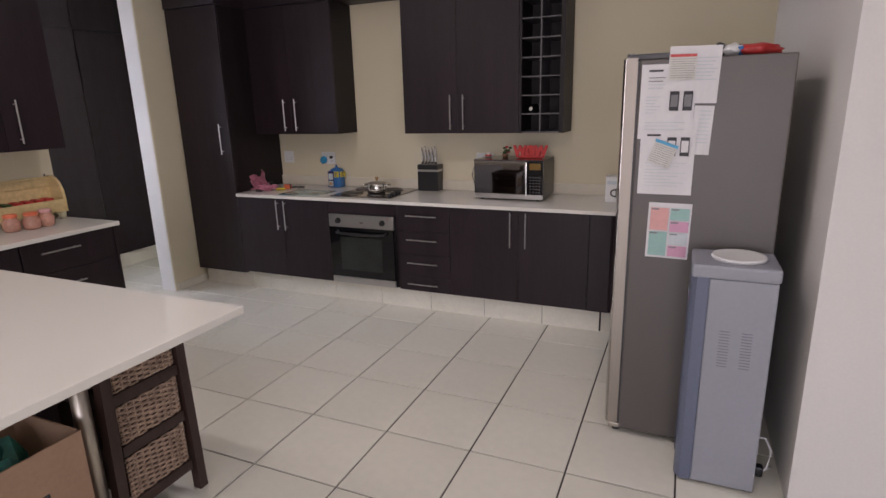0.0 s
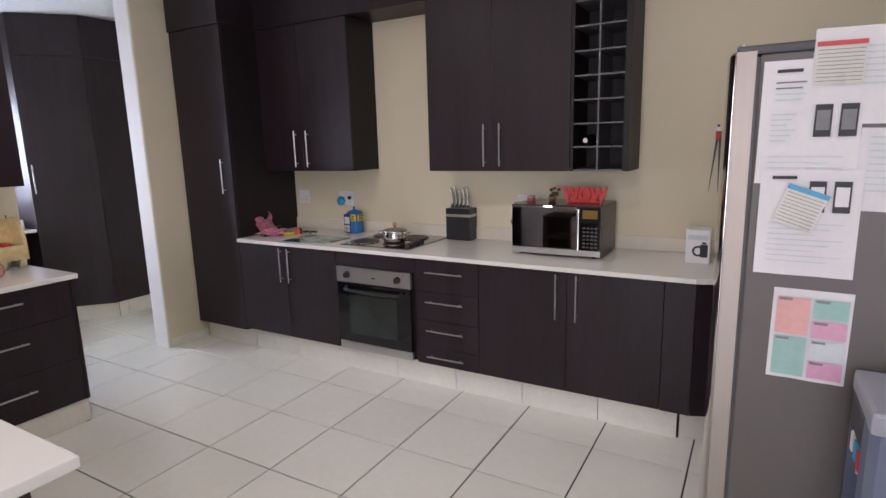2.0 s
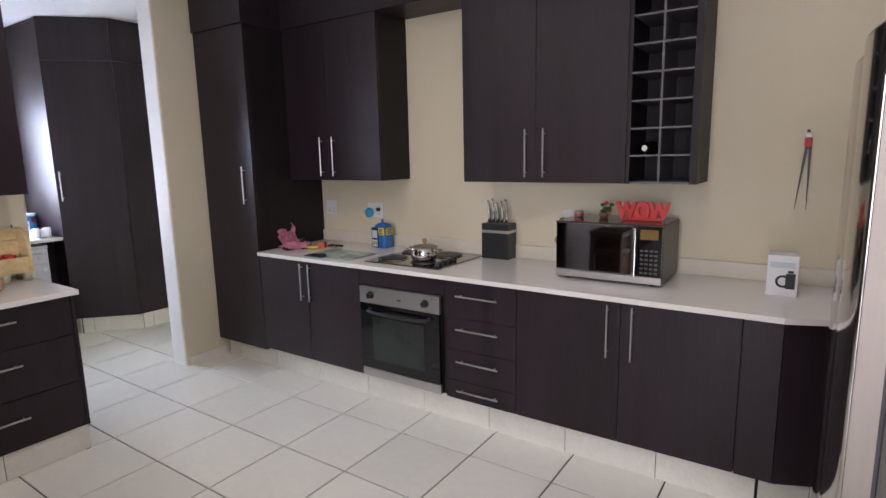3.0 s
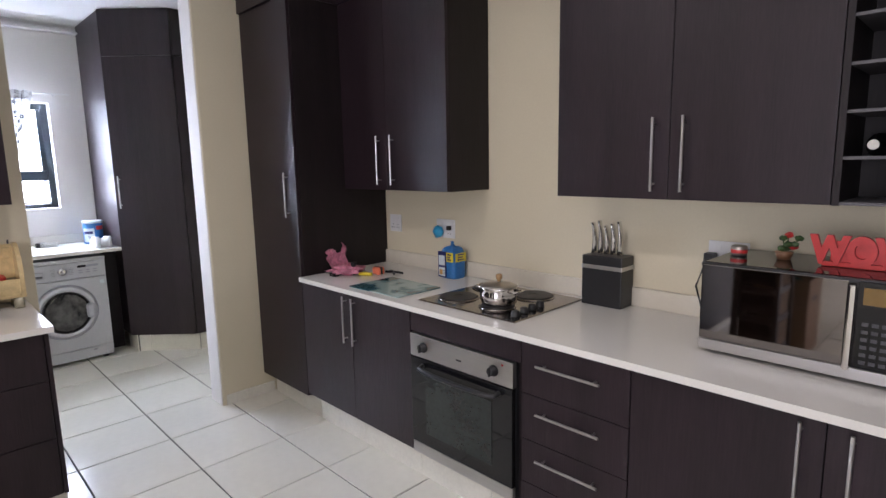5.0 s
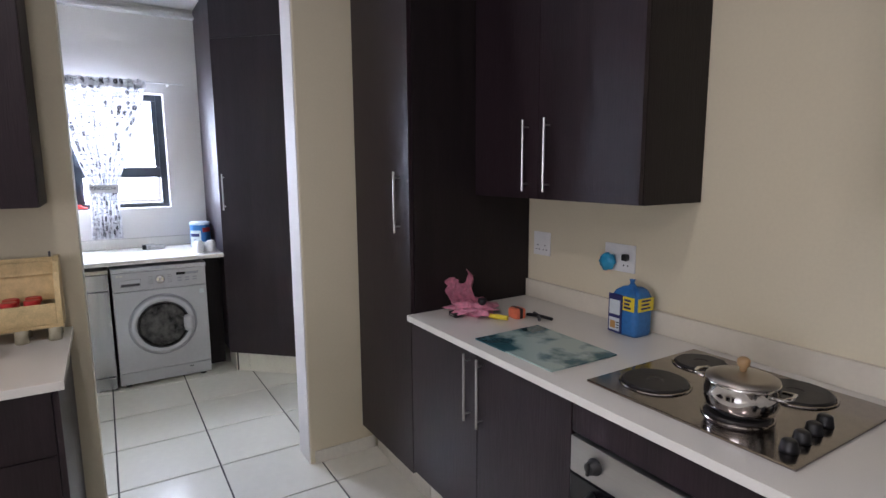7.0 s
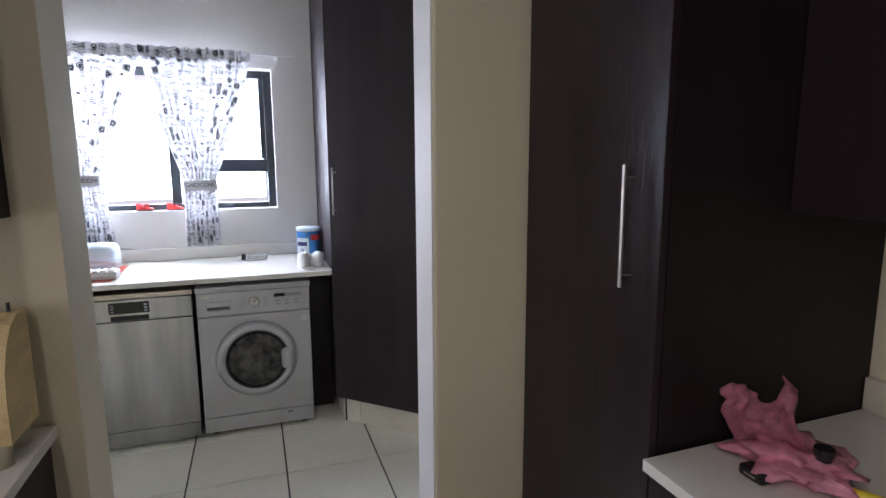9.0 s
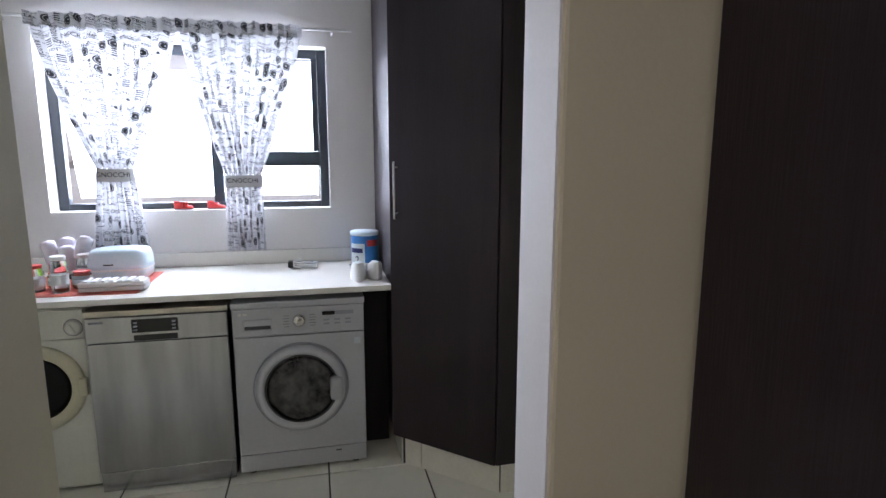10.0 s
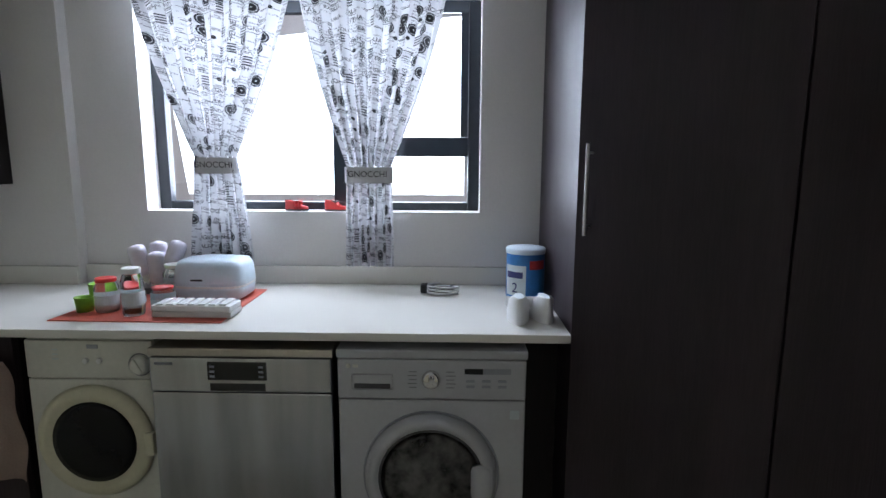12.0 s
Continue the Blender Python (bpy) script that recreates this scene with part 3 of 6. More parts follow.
pot = thing("cooking_pot", (-2.165, 4.125, 0.917), "small polished steel pot with a glass lid and knob", "pot")
PC = (-2.165, 4.122, 0)
part("body", lathe([(0.066, 0.918), (0.078, 0.926), (0.085, 0.945), (0.086, 0.970), (0.082, 0.992), (0.085, 0.998), (0.080, 0.998)], PC, n=40), M_CHROME, pot, smooth=True)
lid = part("lid", lathe([(0.083, 0.999), (0.083, 1.003), (0.060, 1.011), (0.026, 1.016), (0.011, 1.019)], PC, n=40), M_STEEL, pot, "domed steel lid", True)
M_KNOB = mat("brass_wood_knob", (0.35, 0.22, 0.10), 0.4)
part("knob", lathe([(0.008, 1.019), (0.009, 1.028), (0.015, 1.036), (0.015, 1.048), (0.009, 1.054)], PC, n=20), M_KNOB, lid, smooth=True)
for s in (-1, 1):
    part("handle", tube([(PC[0] + s * 0.082, PC[1] - 0.03, 0.985), (PC[0] + s * 0.112, PC[1] - 0.028, 0.988), (PC[0] + s * 0.119, PC[1], 0.989), (PC[0] + s * 0.112, PC[1] + 0.028, 0.988), (PC[0] + s * 0.082, PC[1] + 0.03, 0.985)], 0.005), M_CHROME, pot, smooth=True)

kb = thing("knife_block", (-1.84, 4.487, 0.901), "black knife block with steel band and five knives", "knife block")
part("body", box(-1.936, -1.744, 4.432, 4.542, 0.9005, 1.125, 0.004), M_BLACK, kb)
part("band", box(-1.938, -1.742, 4.430, 4.544, 1.066, 1.084, 0.002), M_STEELH, kb, "brushed steel band")
for k in range(5):
    x = -1.904 + k * 0.031
    kn = part("knife", prism([(x - 0.009, 4.472), (x + 0.009, 4.472), (x + 0.009, 4.497), (x - 0.009, 4.497)], 1.125, 1.132), M_CHROME, kb)
    g = bmesh.new()
    hz = 0.138 + 0.012 * math.sin(k * 2.1)
    for i in range(9):
        a = i / 8
        cx, w = x + 0.010 * math.sin(a * 2.6) - 0.004, 0.0085 + 0.0035 * math.sin(a * math.pi * 1.2 + 0.6)
        ring = [g.verts.new((cx + w * math.cos(b), 4.4845 + 0.016 * math.sin(b) - 0.02 * a, 1.131 + hz * a)) for b in [j * math.pi / 5 for j in range(10)]]
        if i:
            for j in range(10):
                g.faces.new((prev[j], prev[(j + 1) % 10], ring[(j + 1) % 10], ring[j]))
        else:
            g.faces.new(ring)
        prev = ring
    g.faces.new(prev)
    part("knife_handle", g, M_CHROME, kn, "polished steel knife handle", True)

mw = thing("microwave_oven", (-1.03, 4.32, 0.90), "black and steel microwave oven with mirrored glass door", "microwave")
MX0, MX1, MY, MZ0, MZ1 = -1.304, -0.765, 4.128, 0.915, 1.203
part("body", box(MX0, MX1, MY + 0.012, 4.50, MZ0, MZ1, 0.006), mat("dark_grey_case", (0.06, 0.055, 0.05), 0.32, 0.7), mw, "dark grey steel case")
part("top_panel", box(MX0 + 0.004, MX1 - 0.004, MY + 0.02, 4.495, MZ1, MZ1 + 0.003), M_BLACKGL, mw)
part("door", box(MX0 + 0.002, -0.905, MY, MY + 0.012, MZ0 + 0.036, MZ1 - 0.003, 0.003), mat("mirror_black_glass", (0.26, 0.24, 0.23), 0.04, 1.0, vary=0.03), mw, "mirrored black glass door")
part("lower_trim", box(MX0 + 0.002, MX1 - 0.002, MY - 0.002, MY + 0.012, MZ0, MZ0 + 0.034, 0.002), M_STEELH, mw)
part("door_frame", box(MX0 - 0.001, MX1 + 0.001, MY + 0.002, MY + 0.013, MZ1 - 0.010, MZ1 + 0.003, 0.002), M_BLACK, mw)
part("handle", box(-0.903, -0.886, MY - 0.020, MY + 0.010, MZ0 + 0.03, MZ1 - 0.012, 0.005), M_CHROME, mw, "upright steel handle")
cp = part("control_panel", box(-0.884, MX1 - 0.002, MY, MY + 0.012, MZ0 + 0.036, MZ1 - 0.003, 0.002), M_BLACKGL, mw)
part("display", box(-0.870, -0.785, MY - 0.001, MY, MZ1 - 0.068, MZ1 - 0.020), mat("amber_display", (0.20, 0.12, 0.03), 0.2), cp, "amber display window")
for i in range(4):
    for j in range(6):
        part("button", box(-0.868 + i * 0.0225, -0.853 + i * 0.0225, MY - 0.0015, MY, MZ0 + 0.050 + j * 0.022, MZ0 + 0.060 + j * 0.022), M_DGREY, cp)
for x in (MX0 + 0.05, MX1 - 0.05):
    for y in (MY + 0.05, 4.45):
        part("foot", lathe([(0.015, 0.9005), (0.015, 0.916)], (x, y, 0), n=12), M_BLACK, mw)
cord = thing("power_plug", (-1.40, 4.535, 1.15), "black plug in a white wall socket with its cord", "plug")
part("plug", box(-1.435, -1.395, 4.495, 4.540, 1.135, 1.175, 0.006), M_BLACK, cord)
part("cord", tube([(-1.415, 4.495, 1.15), (-1.42, 4.46, 1.12), (-1.44, 4.45, 1.05), (-1.42, 4.46, 0.97), (-1.35, 4.50, 0.94), (-1.28, 4.52, 0.96)], 0.004), M_BLACK, cord, smooth=True)


def socket(x, z, w, label):
    s = thing("wall_socket", (x, NY, z), label, "socket", "wall sockets")
    part("plate", box(x - w / 2, x + w / 2, NY - 0.009, NY - 0.001, z - 0.055, z + 0.055, 0.003), M_WHITEPL, s)
    for dx in (-w * 0.22, w * 0.22):
        part("rocker", box(x + dx - 0.008, x + dx + 0.008, NY - 0.013, NY - 0.009, z + 0.018, z + 0.040, 0.002), M_WHITEPL, s)
        for hx, hz in ((0, -0.008), (-0.010, -0.028), (0.010, -0.028)):
            part("pin_hole", lathe([(0.0035, 0), (0.003, 0.001)], (x + dx + hx, NY - 0.009, z + hz), "y", 10), M_INKD, s)


socket(-3.385, 1.165, 0.11, "white double wall socket beside the tall cabinet")
socket(-2.925, 1.16, 0.15, "white double wall socket with plugs above the worktop")
socket(-1.36, 1.165, 0.15, "white double wall socket behind the microwave")
pl = thing("plug_adapter", (-2.975, NY - 0.02, 1.15), "crumpled blue plastic on a small plug", "plug")
part("wrap", crumple((-2.965, NY - 0.032, 1.105), (0.036, 0.022, 0.045), 3.0), M_CYAN, pl, smooth=True)
part("plug", box(-2.895, -2.872, NY - 0.035, NY - 0.012, 1.155, 1.180, 0.004), M_BLACK, pl)

br = thing("bread_bag", (-2.778, 4.445, 0.90), "blue and yellow printed bread bag tied at the top", "bread")
BX0, BX1, BY0, BY1 = -2.848, -2.722, 4.408, 4.512
g = bmesh.new()
prev = None
for i, (z, k) in enumerate(((0.9005, 0.93), (0.912, 1.0), (0.960, 1.02), (1.010, 1.0), (1.045, 0.96), (1.062, 0.82), (1.072, 0.52), (1.080, 0.18), (1.092, 0.10), (1.106, 0.16))):
    ring = []
    for q in range(36):
        a = 2 * math.pi * q / 36
        cx, cy = math.copysign(abs(math.cos(a)) ** 0.35, math.cos(a)), math.copysign(abs(math.sin(a)) ** 0.35, math.sin(a))
        w = 0.006 * noise.noise(Vector((q * 0.6, i * 0.9, 2.0))) if 1 < i < 8 else 0
        ring.append(g.verts.new(((BX0 + BX1) / 2 + cx * (k * 0.060 + w), (BY0 + BY1) / 2 + cy * (k * 0.049 + w), z + (0.006 * math.sin(q * 1.1) if 4 < i < 7 else 0))))
    if prev:
        for q in range(36):
            g.faces.new((prev[q], prev[(q + 1) % 36], ring[(q + 1) % 36], ring[q]))
    else:
        g.faces.new(ring[::-1])
    prev = ring
g.faces.new(prev)
part("bag", g, M_BLUE, br, smooth=True)
M_TOAST = mat("toast_print", (0.50, 0.27, 0.08), 0.5)
yf, xf = BY0 - 0.0045, BX1 + 0.0035
part("print_panel", box(-2.845, -2.783, yf, yf + 0.004, 0.906, 1.052, 0.001), M_NAVY, br, "navy printed side")
part("print_panel", box(-2.839, -2.791, yf - 0.001, yf, 0.975, 1.030), M_PALE, br, "pale printed window")
part("print_panel", box(-2.839, -2.791, yf - 0.001, yf, 0.914, 0.962), M_PALE, br)
part("print_panel", box(-2.833, -2.809, yf - 0.0018, yf - 0.001, 0.922, 0.950), M_TOAST, br)
for k in range(3):
    part("lettering_bar", box(-2.805, -2.793, yf - 0.0018, yf - 0.001, 0.924 + 0.010 * k, 0.928 + 0.010 * k), M_INKD, br)
part("print_panel", box(-2.779, -2.729, yf, yf + 0.004, 0.998, 1.050, 0.001), M_YELLOW, br, "yellow printed band")
part("print_panel", box(xf - 0.004, xf, BY0 + 0.010, BY1 - 0.012, 0.998, 1.046, 0.001), M_YELLOW, br)
for k in range(3):
    part("lettering_bar", box(-2.772, -2.742 - 0.006 * (k % 2), yf - 0.001, yf, 1.006 + 0.014 * k, 1.014 + 0.014 * k), M_NAVY, br)
    part("lettering_bar", box(xf, xf + 0.001, BY0 + 0.024, BY1 - 0.030 - 0.008 * (k % 2), 1.006 + 0.014 * k, 1.013 + 0.014 * k), M_NAVY, br)

pb = thing("plastic_bag", (-3.36, 4.16, 0.90), "crumpled pink plastic bag on the worktop", "bag")
part("bag", crumple((-3.340, 4.125, 0.9005), (0.100, 0.075, 0.034), 7.0, 4, 0.75), M_PINKBAG, pb, smooth=True)
bm = bmesh.new()
rows = []
for i in range(21):
    t = i / 20
    line = []
    for k in range(33):
        q = k / 32
        peak = 0.098 + 0.030 * math.sin(q * 5.0 + 0.6) + 0.105 * math.exp(-((q - 0.66) / 0.10) ** 2) - 0.055 * max(0, q - 0.72) / 0.28
        p = Vector((-3.440 + 0.150 * q - 0.030 * t * (1 - q), 4.085 + 0.060 * q - 0.02 * math.sin(t * 2.4), 0.918 + peak * t))
        f = p * 26
        p += (0.35 + 0.65 * t) * Vector((0.012 * noise.noise(f), 0.028 * noise.noise(f + Vector((5, 0, 0))) + 0.018 * noise.noise(f * 2.3), 0.012 * noise.noise(f + Vector((0, 9, 0)))))
        line.append(bm.verts.new(p))
    rows.append(line)
for a, b in zip(rows, rows[1:]):
    for k in range(32):
        bm.faces.new((a[k], a[k + 1], b[k + 1], b[k]))
bmesh.ops.solidify(bm, geom=list(bm.faces), thickness=0.0015)
part("loose_flap", bm, M_PINKBAG, pb, "upright creased flap", True)
kf = thing("key_fob", (-3.337, 4.032, 0.90), "small black case lying before the pink bag", "case")
part("case", box(-3.365, -3.310, 4.015, 4.050, 0.9005, 0.922, 0.006), M_BLACK, kf)
part("clasp", box(-3.350, -3.325, 4.0135, 4.0155, 0.908, 0.912), M_STEEL, kf)
tl = thing("screwdriver", (-3.18, 4.20, 0.90), "yellow and black screwdriver on the worktop", "tool")
part("grip", rod((-3.235, 4.135, 0.912), (-3.165, 4.175, 0.912), 0.010), M_YELLOW, tl)
part("blade", rod((-3.232, 4.137, 0.912), (-3.31, 4.095, 0.908), 0.004), M_STEEL, tl)
tl = thing("torch", (-3.24, 4.16, 0.90), "small black torch standing on the worktop", "torch")
part("body", lathe([(0.014, 0.9005), (0.014, 0.955), (0.018, 0.962), (0.018, 0.975)], (-3.28, 4.13, 0), n=16), M_BLACK, tl)
tl = thing("tape_measure", (-3.17, 4.24, 0.90), "orange and black tape measure on the worktop", "tool")
part("case", box(-3.21, -3.15, 4.21, 4.26, 0.9005, 0.945, 0.01), M_ORANGE, tl)
part("band", box(-3.212, -3.148, 4.226, 4.244, 0.902, 0.947, 0.006), M_BLACK, tl)
tl = thing("pliers", (-3.12, 4.30, 0.90), "dark pliers lying open on the worktop", "tool")
part("jaw", tube([(-3.18, 4.33, 0.908), (-3.13, 4.31, 0.910), (-3.08, 4.27, 0.910)], 0.007), M_DGREY, tl)
part("jaw", tube([(-3.18, 4.29, 0.908), (-3.13, 4.305, 0.912), (-3.06, 4.32, 0.910)], 0.007), M_BLACK, tl)

gb = thing("glass_chopping_board", (-2.87, 4.1, 0.90), "glass chopping board with a teal splash print", "board")
gm = mat("printed_glass", (0.40, 0.52, 0.48), 0.06, vary=0.12, scale=2.6, bump_scale=9, second=(0.03, 0.10, 0.12))
for nd in gm.node_tree.nodes:
    if nd.type == "VALTORGB":
        nd.color_ramp.elements[0].position, nd.color_ramp.elements[1].position = 0.42, 0.50
part("board", prism([(-3.032, 3.922), (-2.640, 3.930), (-2.636, 4.216), (-3.040, 4.226)], 0.901, 0.906), gm, gb)

tinb = thing("candle_tin", (-1.2600, 4.35, 1.2070), "small steel candle tin on the microwave", "tin")
part("tin", lathe([(0.024, 1.2065), (0.026, 1.2100), (0.026, 1.2380), (0.023, 1.2410)], (-1.2550, 4.33, 0), n=20), M_STEEL, tinb, smooth=True)
part("band", lathe([(0.0264, 1.2160), (0.0264, 1.2280)], (-1.2550, 4.33, 0), n=20), M_RED, tinb)
fl = thing("flower_ornament", (-1.11, 4.36, 1.2070), "small ornament pot with red artificial flowers", "ornament")
part("pot", lathe([(0.020, 1.2065), (0.024, 1.2200), (0.028, 1.2320), (0.020, 1.2340)], (-1.12, 4.34, 0), n=16), mat("brown_glaze", (0.20, 0.10, 0.05), 0.3), fl, smooth=True)
random.seed(4)
for k in range(9):
    a, r = k * 2.4, 0.012 + 0.002 * k
    p = (-1.12 + r * math.cos(a) + 0.012, 4.34 + r * math.sin(a), 1.2360 + 0.05 * random.random())
    part("stem", rod((-1.12, 4.34, 1.2320), p, 0.002, 6), M_GREENLEAF, fl)
    part("flower" if k % 3 == 0 else "leaf", crumple((p[0], p[1], p[2] - 0.006), (0.013, 0.013, 0.012), k, 2), M_RED if k % 3 == 0 else M_GREENLEAF, fl)
wow = thing("red_word_ornament", (-0.90, 4.30, 1.2070), "red glossy letter ornament standing on the microwave", "ornament")
text("WOW", 0.112, Matrix.Translation((-0.905, 4.29, 1.2540)) @ TO_SOUTH @ Matrix.Diagonal((0.78, 1.0, 22, 1)), M_RED, wow, "letters", 0.007)
part("base_bar", box(-1.005, -0.812, 4.286, 4.300, 1.2070, 1.2220, 0.003), M_RED, wow)
part("back_strip", box(-0.985, -0.825, 4.2995, 4.306, 1.2150, 1.2860, 0.003), M_RED, wow)
kx = thing("boxed_mug", (-0.25, 4.25, 0.90), "white gift box printed with a black handled mug", "box")
part("box", box(-0.335, -0.215, 4.25, 4.37, 0.9005, 1.085, 0.002), M_WHITEPL, kx)
part("print_bar", box(-0.325, -0.225, 4.247, 4.250, 1.030, 1.055), M_PALE, kx)
part("printed_handle", torus((-0.272, 4.248, 0.968), 0.024, 0.005, "y", 24, 6, 0.3), M_INKD, kx)
part("printed_mug", box(-0.262, -0.224, 4.2475, 4.250, 0.935, 1.005, 0.0008), M_INKD, kx)
part("printed_lid", box(-0.254, -0.232, 4.2475, 4.250, 1.007, 1.018, 0.0008), M_INKD, kx)
kt = thing("kitchen_scissors", (-0.225, NY - 0.01, 1.43), "long dark scissors with red grips hanging on the wall", "scissors")
for lean, top in ((-0.030, -0.006), (0.004, 0.008)):
    g = bmesh.new()
    vv = [g.verts.new((-0.225 + top + lean * k + dx * (1 - 0.85 * k), NY - 0.012 + dy, 1.565 - 0.30 * k)) for k in (0, 1) for dx, dy in ((-0.007, 0), (0.007, 0), (0.007, 0.004), (-0.007, 0.004))]
    for fc in ((0, 1, 2, 3), (7, 6, 5, 4), (0, 4, 5, 1), (1, 5, 6, 2), (2, 6, 7, 3), (3, 7, 4, 0)):
        g.faces.new([vv[k] for k in fc])
    part("blade", g, M_DGREY, kt, "dark steel blade")
    part("grip", box(-0.225 + top - 0.010, -0.225 + top + 0.006, NY - 0.022, NY - 0.003, 1.560, 1.605, 0.005), M_RED, kt, "red plastic grip")
part("hook", box(-0.238, -0.212, NY - 0.016, NY - 0.001, 1.605, 1.628, 0.004), M_WHITEPL, kt)
part("hook_tip", box(-0.234, -0.222, NY - 0.018, NY - 0.001, 1.629, 1.642, 0.003), M_DGREY, kt)

# ---- spice rack on the west worktop ----
sp = thing("spice_rack", (-3.84, 2.35, 0.90), "pine spice rack holding two rows of small jars", "spice rack")
SYA, SYB, SXA, SXB = 2.09, 2.648, -4.010, -3.860
for y in (SYA, SYB - 0.018):
    g = prism([(SXA, 0.9005 + 0.05), (SXB, 0.9005 + 0.05), (SXB, 1.05), (SXB - 0.008, 1.10), (SXB - 0.030, 1.150), (SXB - 0.065, 1.185), (SXA + 0.05, 1.200), (SXA, 1.20)], 0, 0.018, m=Matrix.Translation((0, y + 0.018, 0)) @ pose(0, 0, 0, 90, 0, 0))
    part("side_panel", g, M_PINE, sp)
part("back_panel", box(SXA, SXA + 0.012, SYA + 0.018, SYB - 0.018, 1.03, 1.195), M_PINE, sp)
part("shelf", box(SXA, SXB, SYA + 0.018, SYB - 0.018, 0.951, 0.963), M_PINE, sp)
part("front_board", box(SXB - 0.010, SXB, SYA + 0.018, SYB - 0.018, 0.963, 1.040, 0.003), M_PINE, sp)
part("top_rail", box(SXA + 0.012, SXA + 0.024, SYA + 0.018, SYB - 0.018, 1.130, 1.180, 0.003), M_PINE, sp)
for y in (SYA + 0.03, SYA + 0.19, SYB - 0.13, SYB - 0.03):
    for x in (SXB - 0.022, SXA + 0.03):
        part("foot", lathe([(0.022, 0.9005), (0.020, 0.93), (0.024, 0.951)], (x, y, 0), n=14), M_IVORY, sp, smooth=True)
part("hook", rod((SXA + 0.006, SYB - 0.03, 1.19), (SXA + 0.006, SYB - 0.03, 1.215), 0.004, 8), M_DGREY, sp)
for r, (zz, xx) in enumerate(((0.963, SXB - 0.042), (0.963, SXB - 0.100))):
    for k in range(7):
        y = SYA + 0.06 + k * 0.068
        j = thing("spice_jar", (xx, y, zz), "small glass spice jar with a red lid in pine rack", "jar", "spice jars")
        part("jar", lathe([(0.024, zz + 0.0005), (0.026, zz + 0.004), (0.026, zz + 0.066), (0.020, zz + 0.071)], (xx, y, 0), n=16), M_FOOD if k % 2 else M_IVORY, j, smooth=True)
        part("lid", lathe([(0.026, zz + 0.071), (0.026, zz + 0.088), (0.023, zz + 0.090)], (xx, y, 0), n=16), M_GREENLEAF if k == 2 else M_RED, j)
for k, (y, mm) in enumerate(((2.30, M_ORANGE), (2.40, M_PINKP), (2.20, M_ORANGE))):
    j = thing("glass_jar", (-3.70, y, 0.90), "round orange glass storage jar on the worktop", "jar", "storage jars")
    part("jar", lathe([(0.040, 0.9005), (0.050, 0.915), (0.052, 0.960), (0.036, 0.982), (0.036, 0.990)], (-3.70 - 0.02 * k, y, 0), n=24), mat("tinted_glass", (0.52, 0.27, 0.20), 0.12, vary=0.2), j, smooth=True)
    part("lid", lathe([(0.039, 0.990), (0.040, 1.006), (0.034, 1.012)], (-3.70 - 0.02 * k, y, 0), n=24), mm, j)

# ---- fridge and water dispenser ----
M_FDOOR = mat("fridge_door_steel", (0.33, 0.295, 0.26), 0.46, 0.9, vary=0.06, scale=3, bump=0.03, bump_scale=60, stretch=(40, 40, 1))
M_FGLOSS = mat("polished_fridge_front", (0.42, 0.385, 0.355), 0.10, 1.0, vary=0.04, scale=2)
fr = thing("fridge", (0.22, 3.15, 0.0), "tall grey side-by-side fridge with steel doors and pinned papers", "fridge")
FS = 2.705
part("body", box(-0.030, 0.545, FS, 3.60, 0.030, 1.775, 0.006), M_FRIDGE, fr, "grey painted case")
part("gasket", box(-0.038, -0.030, FS + 0.008, 3.592, 0.06, 1.77), M_DGREY, fr)
for y0, y1 in ((FS, 3.105), (3.112, 3.60)):
    pts = [(-0.038, y0), (-0.038, y1), (-0.085, y1)] + [(-0.085 - 0.026 * math.sin(a * math.pi / 64) ** 0.6, y1 + (y0 - y1) * a / 64) for a in range(1, 64)] + [(-0.085, y0)]
    d = part("door", prism(pts, 0.055, 1.785), M_FDOOR, fr, "brushed steel door")
    skin = [(x - 0.002, y) for x, y in pts[2:]]
    part("front_panel", prism(skin + [(x + 0.0015, y) for x, y in reversed(pts[2:])], 0.060, 1.780), M_FGLOSS, d, "polished reflective front")
hc = part("hinge_cover", box(-0.085, 0.10, FS + 0.004, FS + 0.075, 1.776, 1.800, 0.006), M_DGREY, fr, "dark grey hinge cover")
part("hinge_pin", lathe([(0.013, 1.786), (0.013, 1.805)], (-0.070, FS + 0.03, 0), n=14), M_STEEL, hc)
part("bottom_hinge", box(-0.080, -0.020, FS + 0.002, FS + 0.06, 0.028, 0.052, 0.004), M_STEEL, fr)
for x in (-0.045, 0.48):
    for y in (FS + 0.05, 3.55):
        part("foot", lathe([(0.022, 0.0), (0.022, 0.012), (0.012, 0.014), (0.012, 0.032)], (x, y, 0), n=16), M_DGREY, fr)


def sheet(name, x0, z1, w, h, lift, tilt, material, label, group=""):
    """A paper pinned flat to the fridge's side; returns it and its frame of reference."""
    y = FS - 0.001 - lift
    m = Matrix.Translation((x0, y, z1)) @ pose(0, 0, 0, 0, tilt, 0)
    s = thing(name, (x0 + w / 2, FS, z1 - h / 2), label, "paper", group)
    g = bmesh.new()
    rows = []
    for i in range(7):
        rows.append([g.verts.new(m @ Vector((w * k / 6, -0.0045 * (i / 6) ** 3 * abs(math.sin(k * 0.9 + x0 * 30)) - 0.0006, -h * i / 6))) for k in range(7)])
    for a, b in zip(rows, rows[1:]):
        for k in range(6):
            g.faces.new((a[k], b[k], b[k + 1], a[k + 1]))
    part("sheet", g, material, s)
    return s, m


def ink(s, m, x0, x1, z0, z1, material, name="text_line", lift=0.0):
    part(name, box(x0, x1, -0.0064 - lift, -0.0056 - lift, -z1, -z0, m=m), material, s)


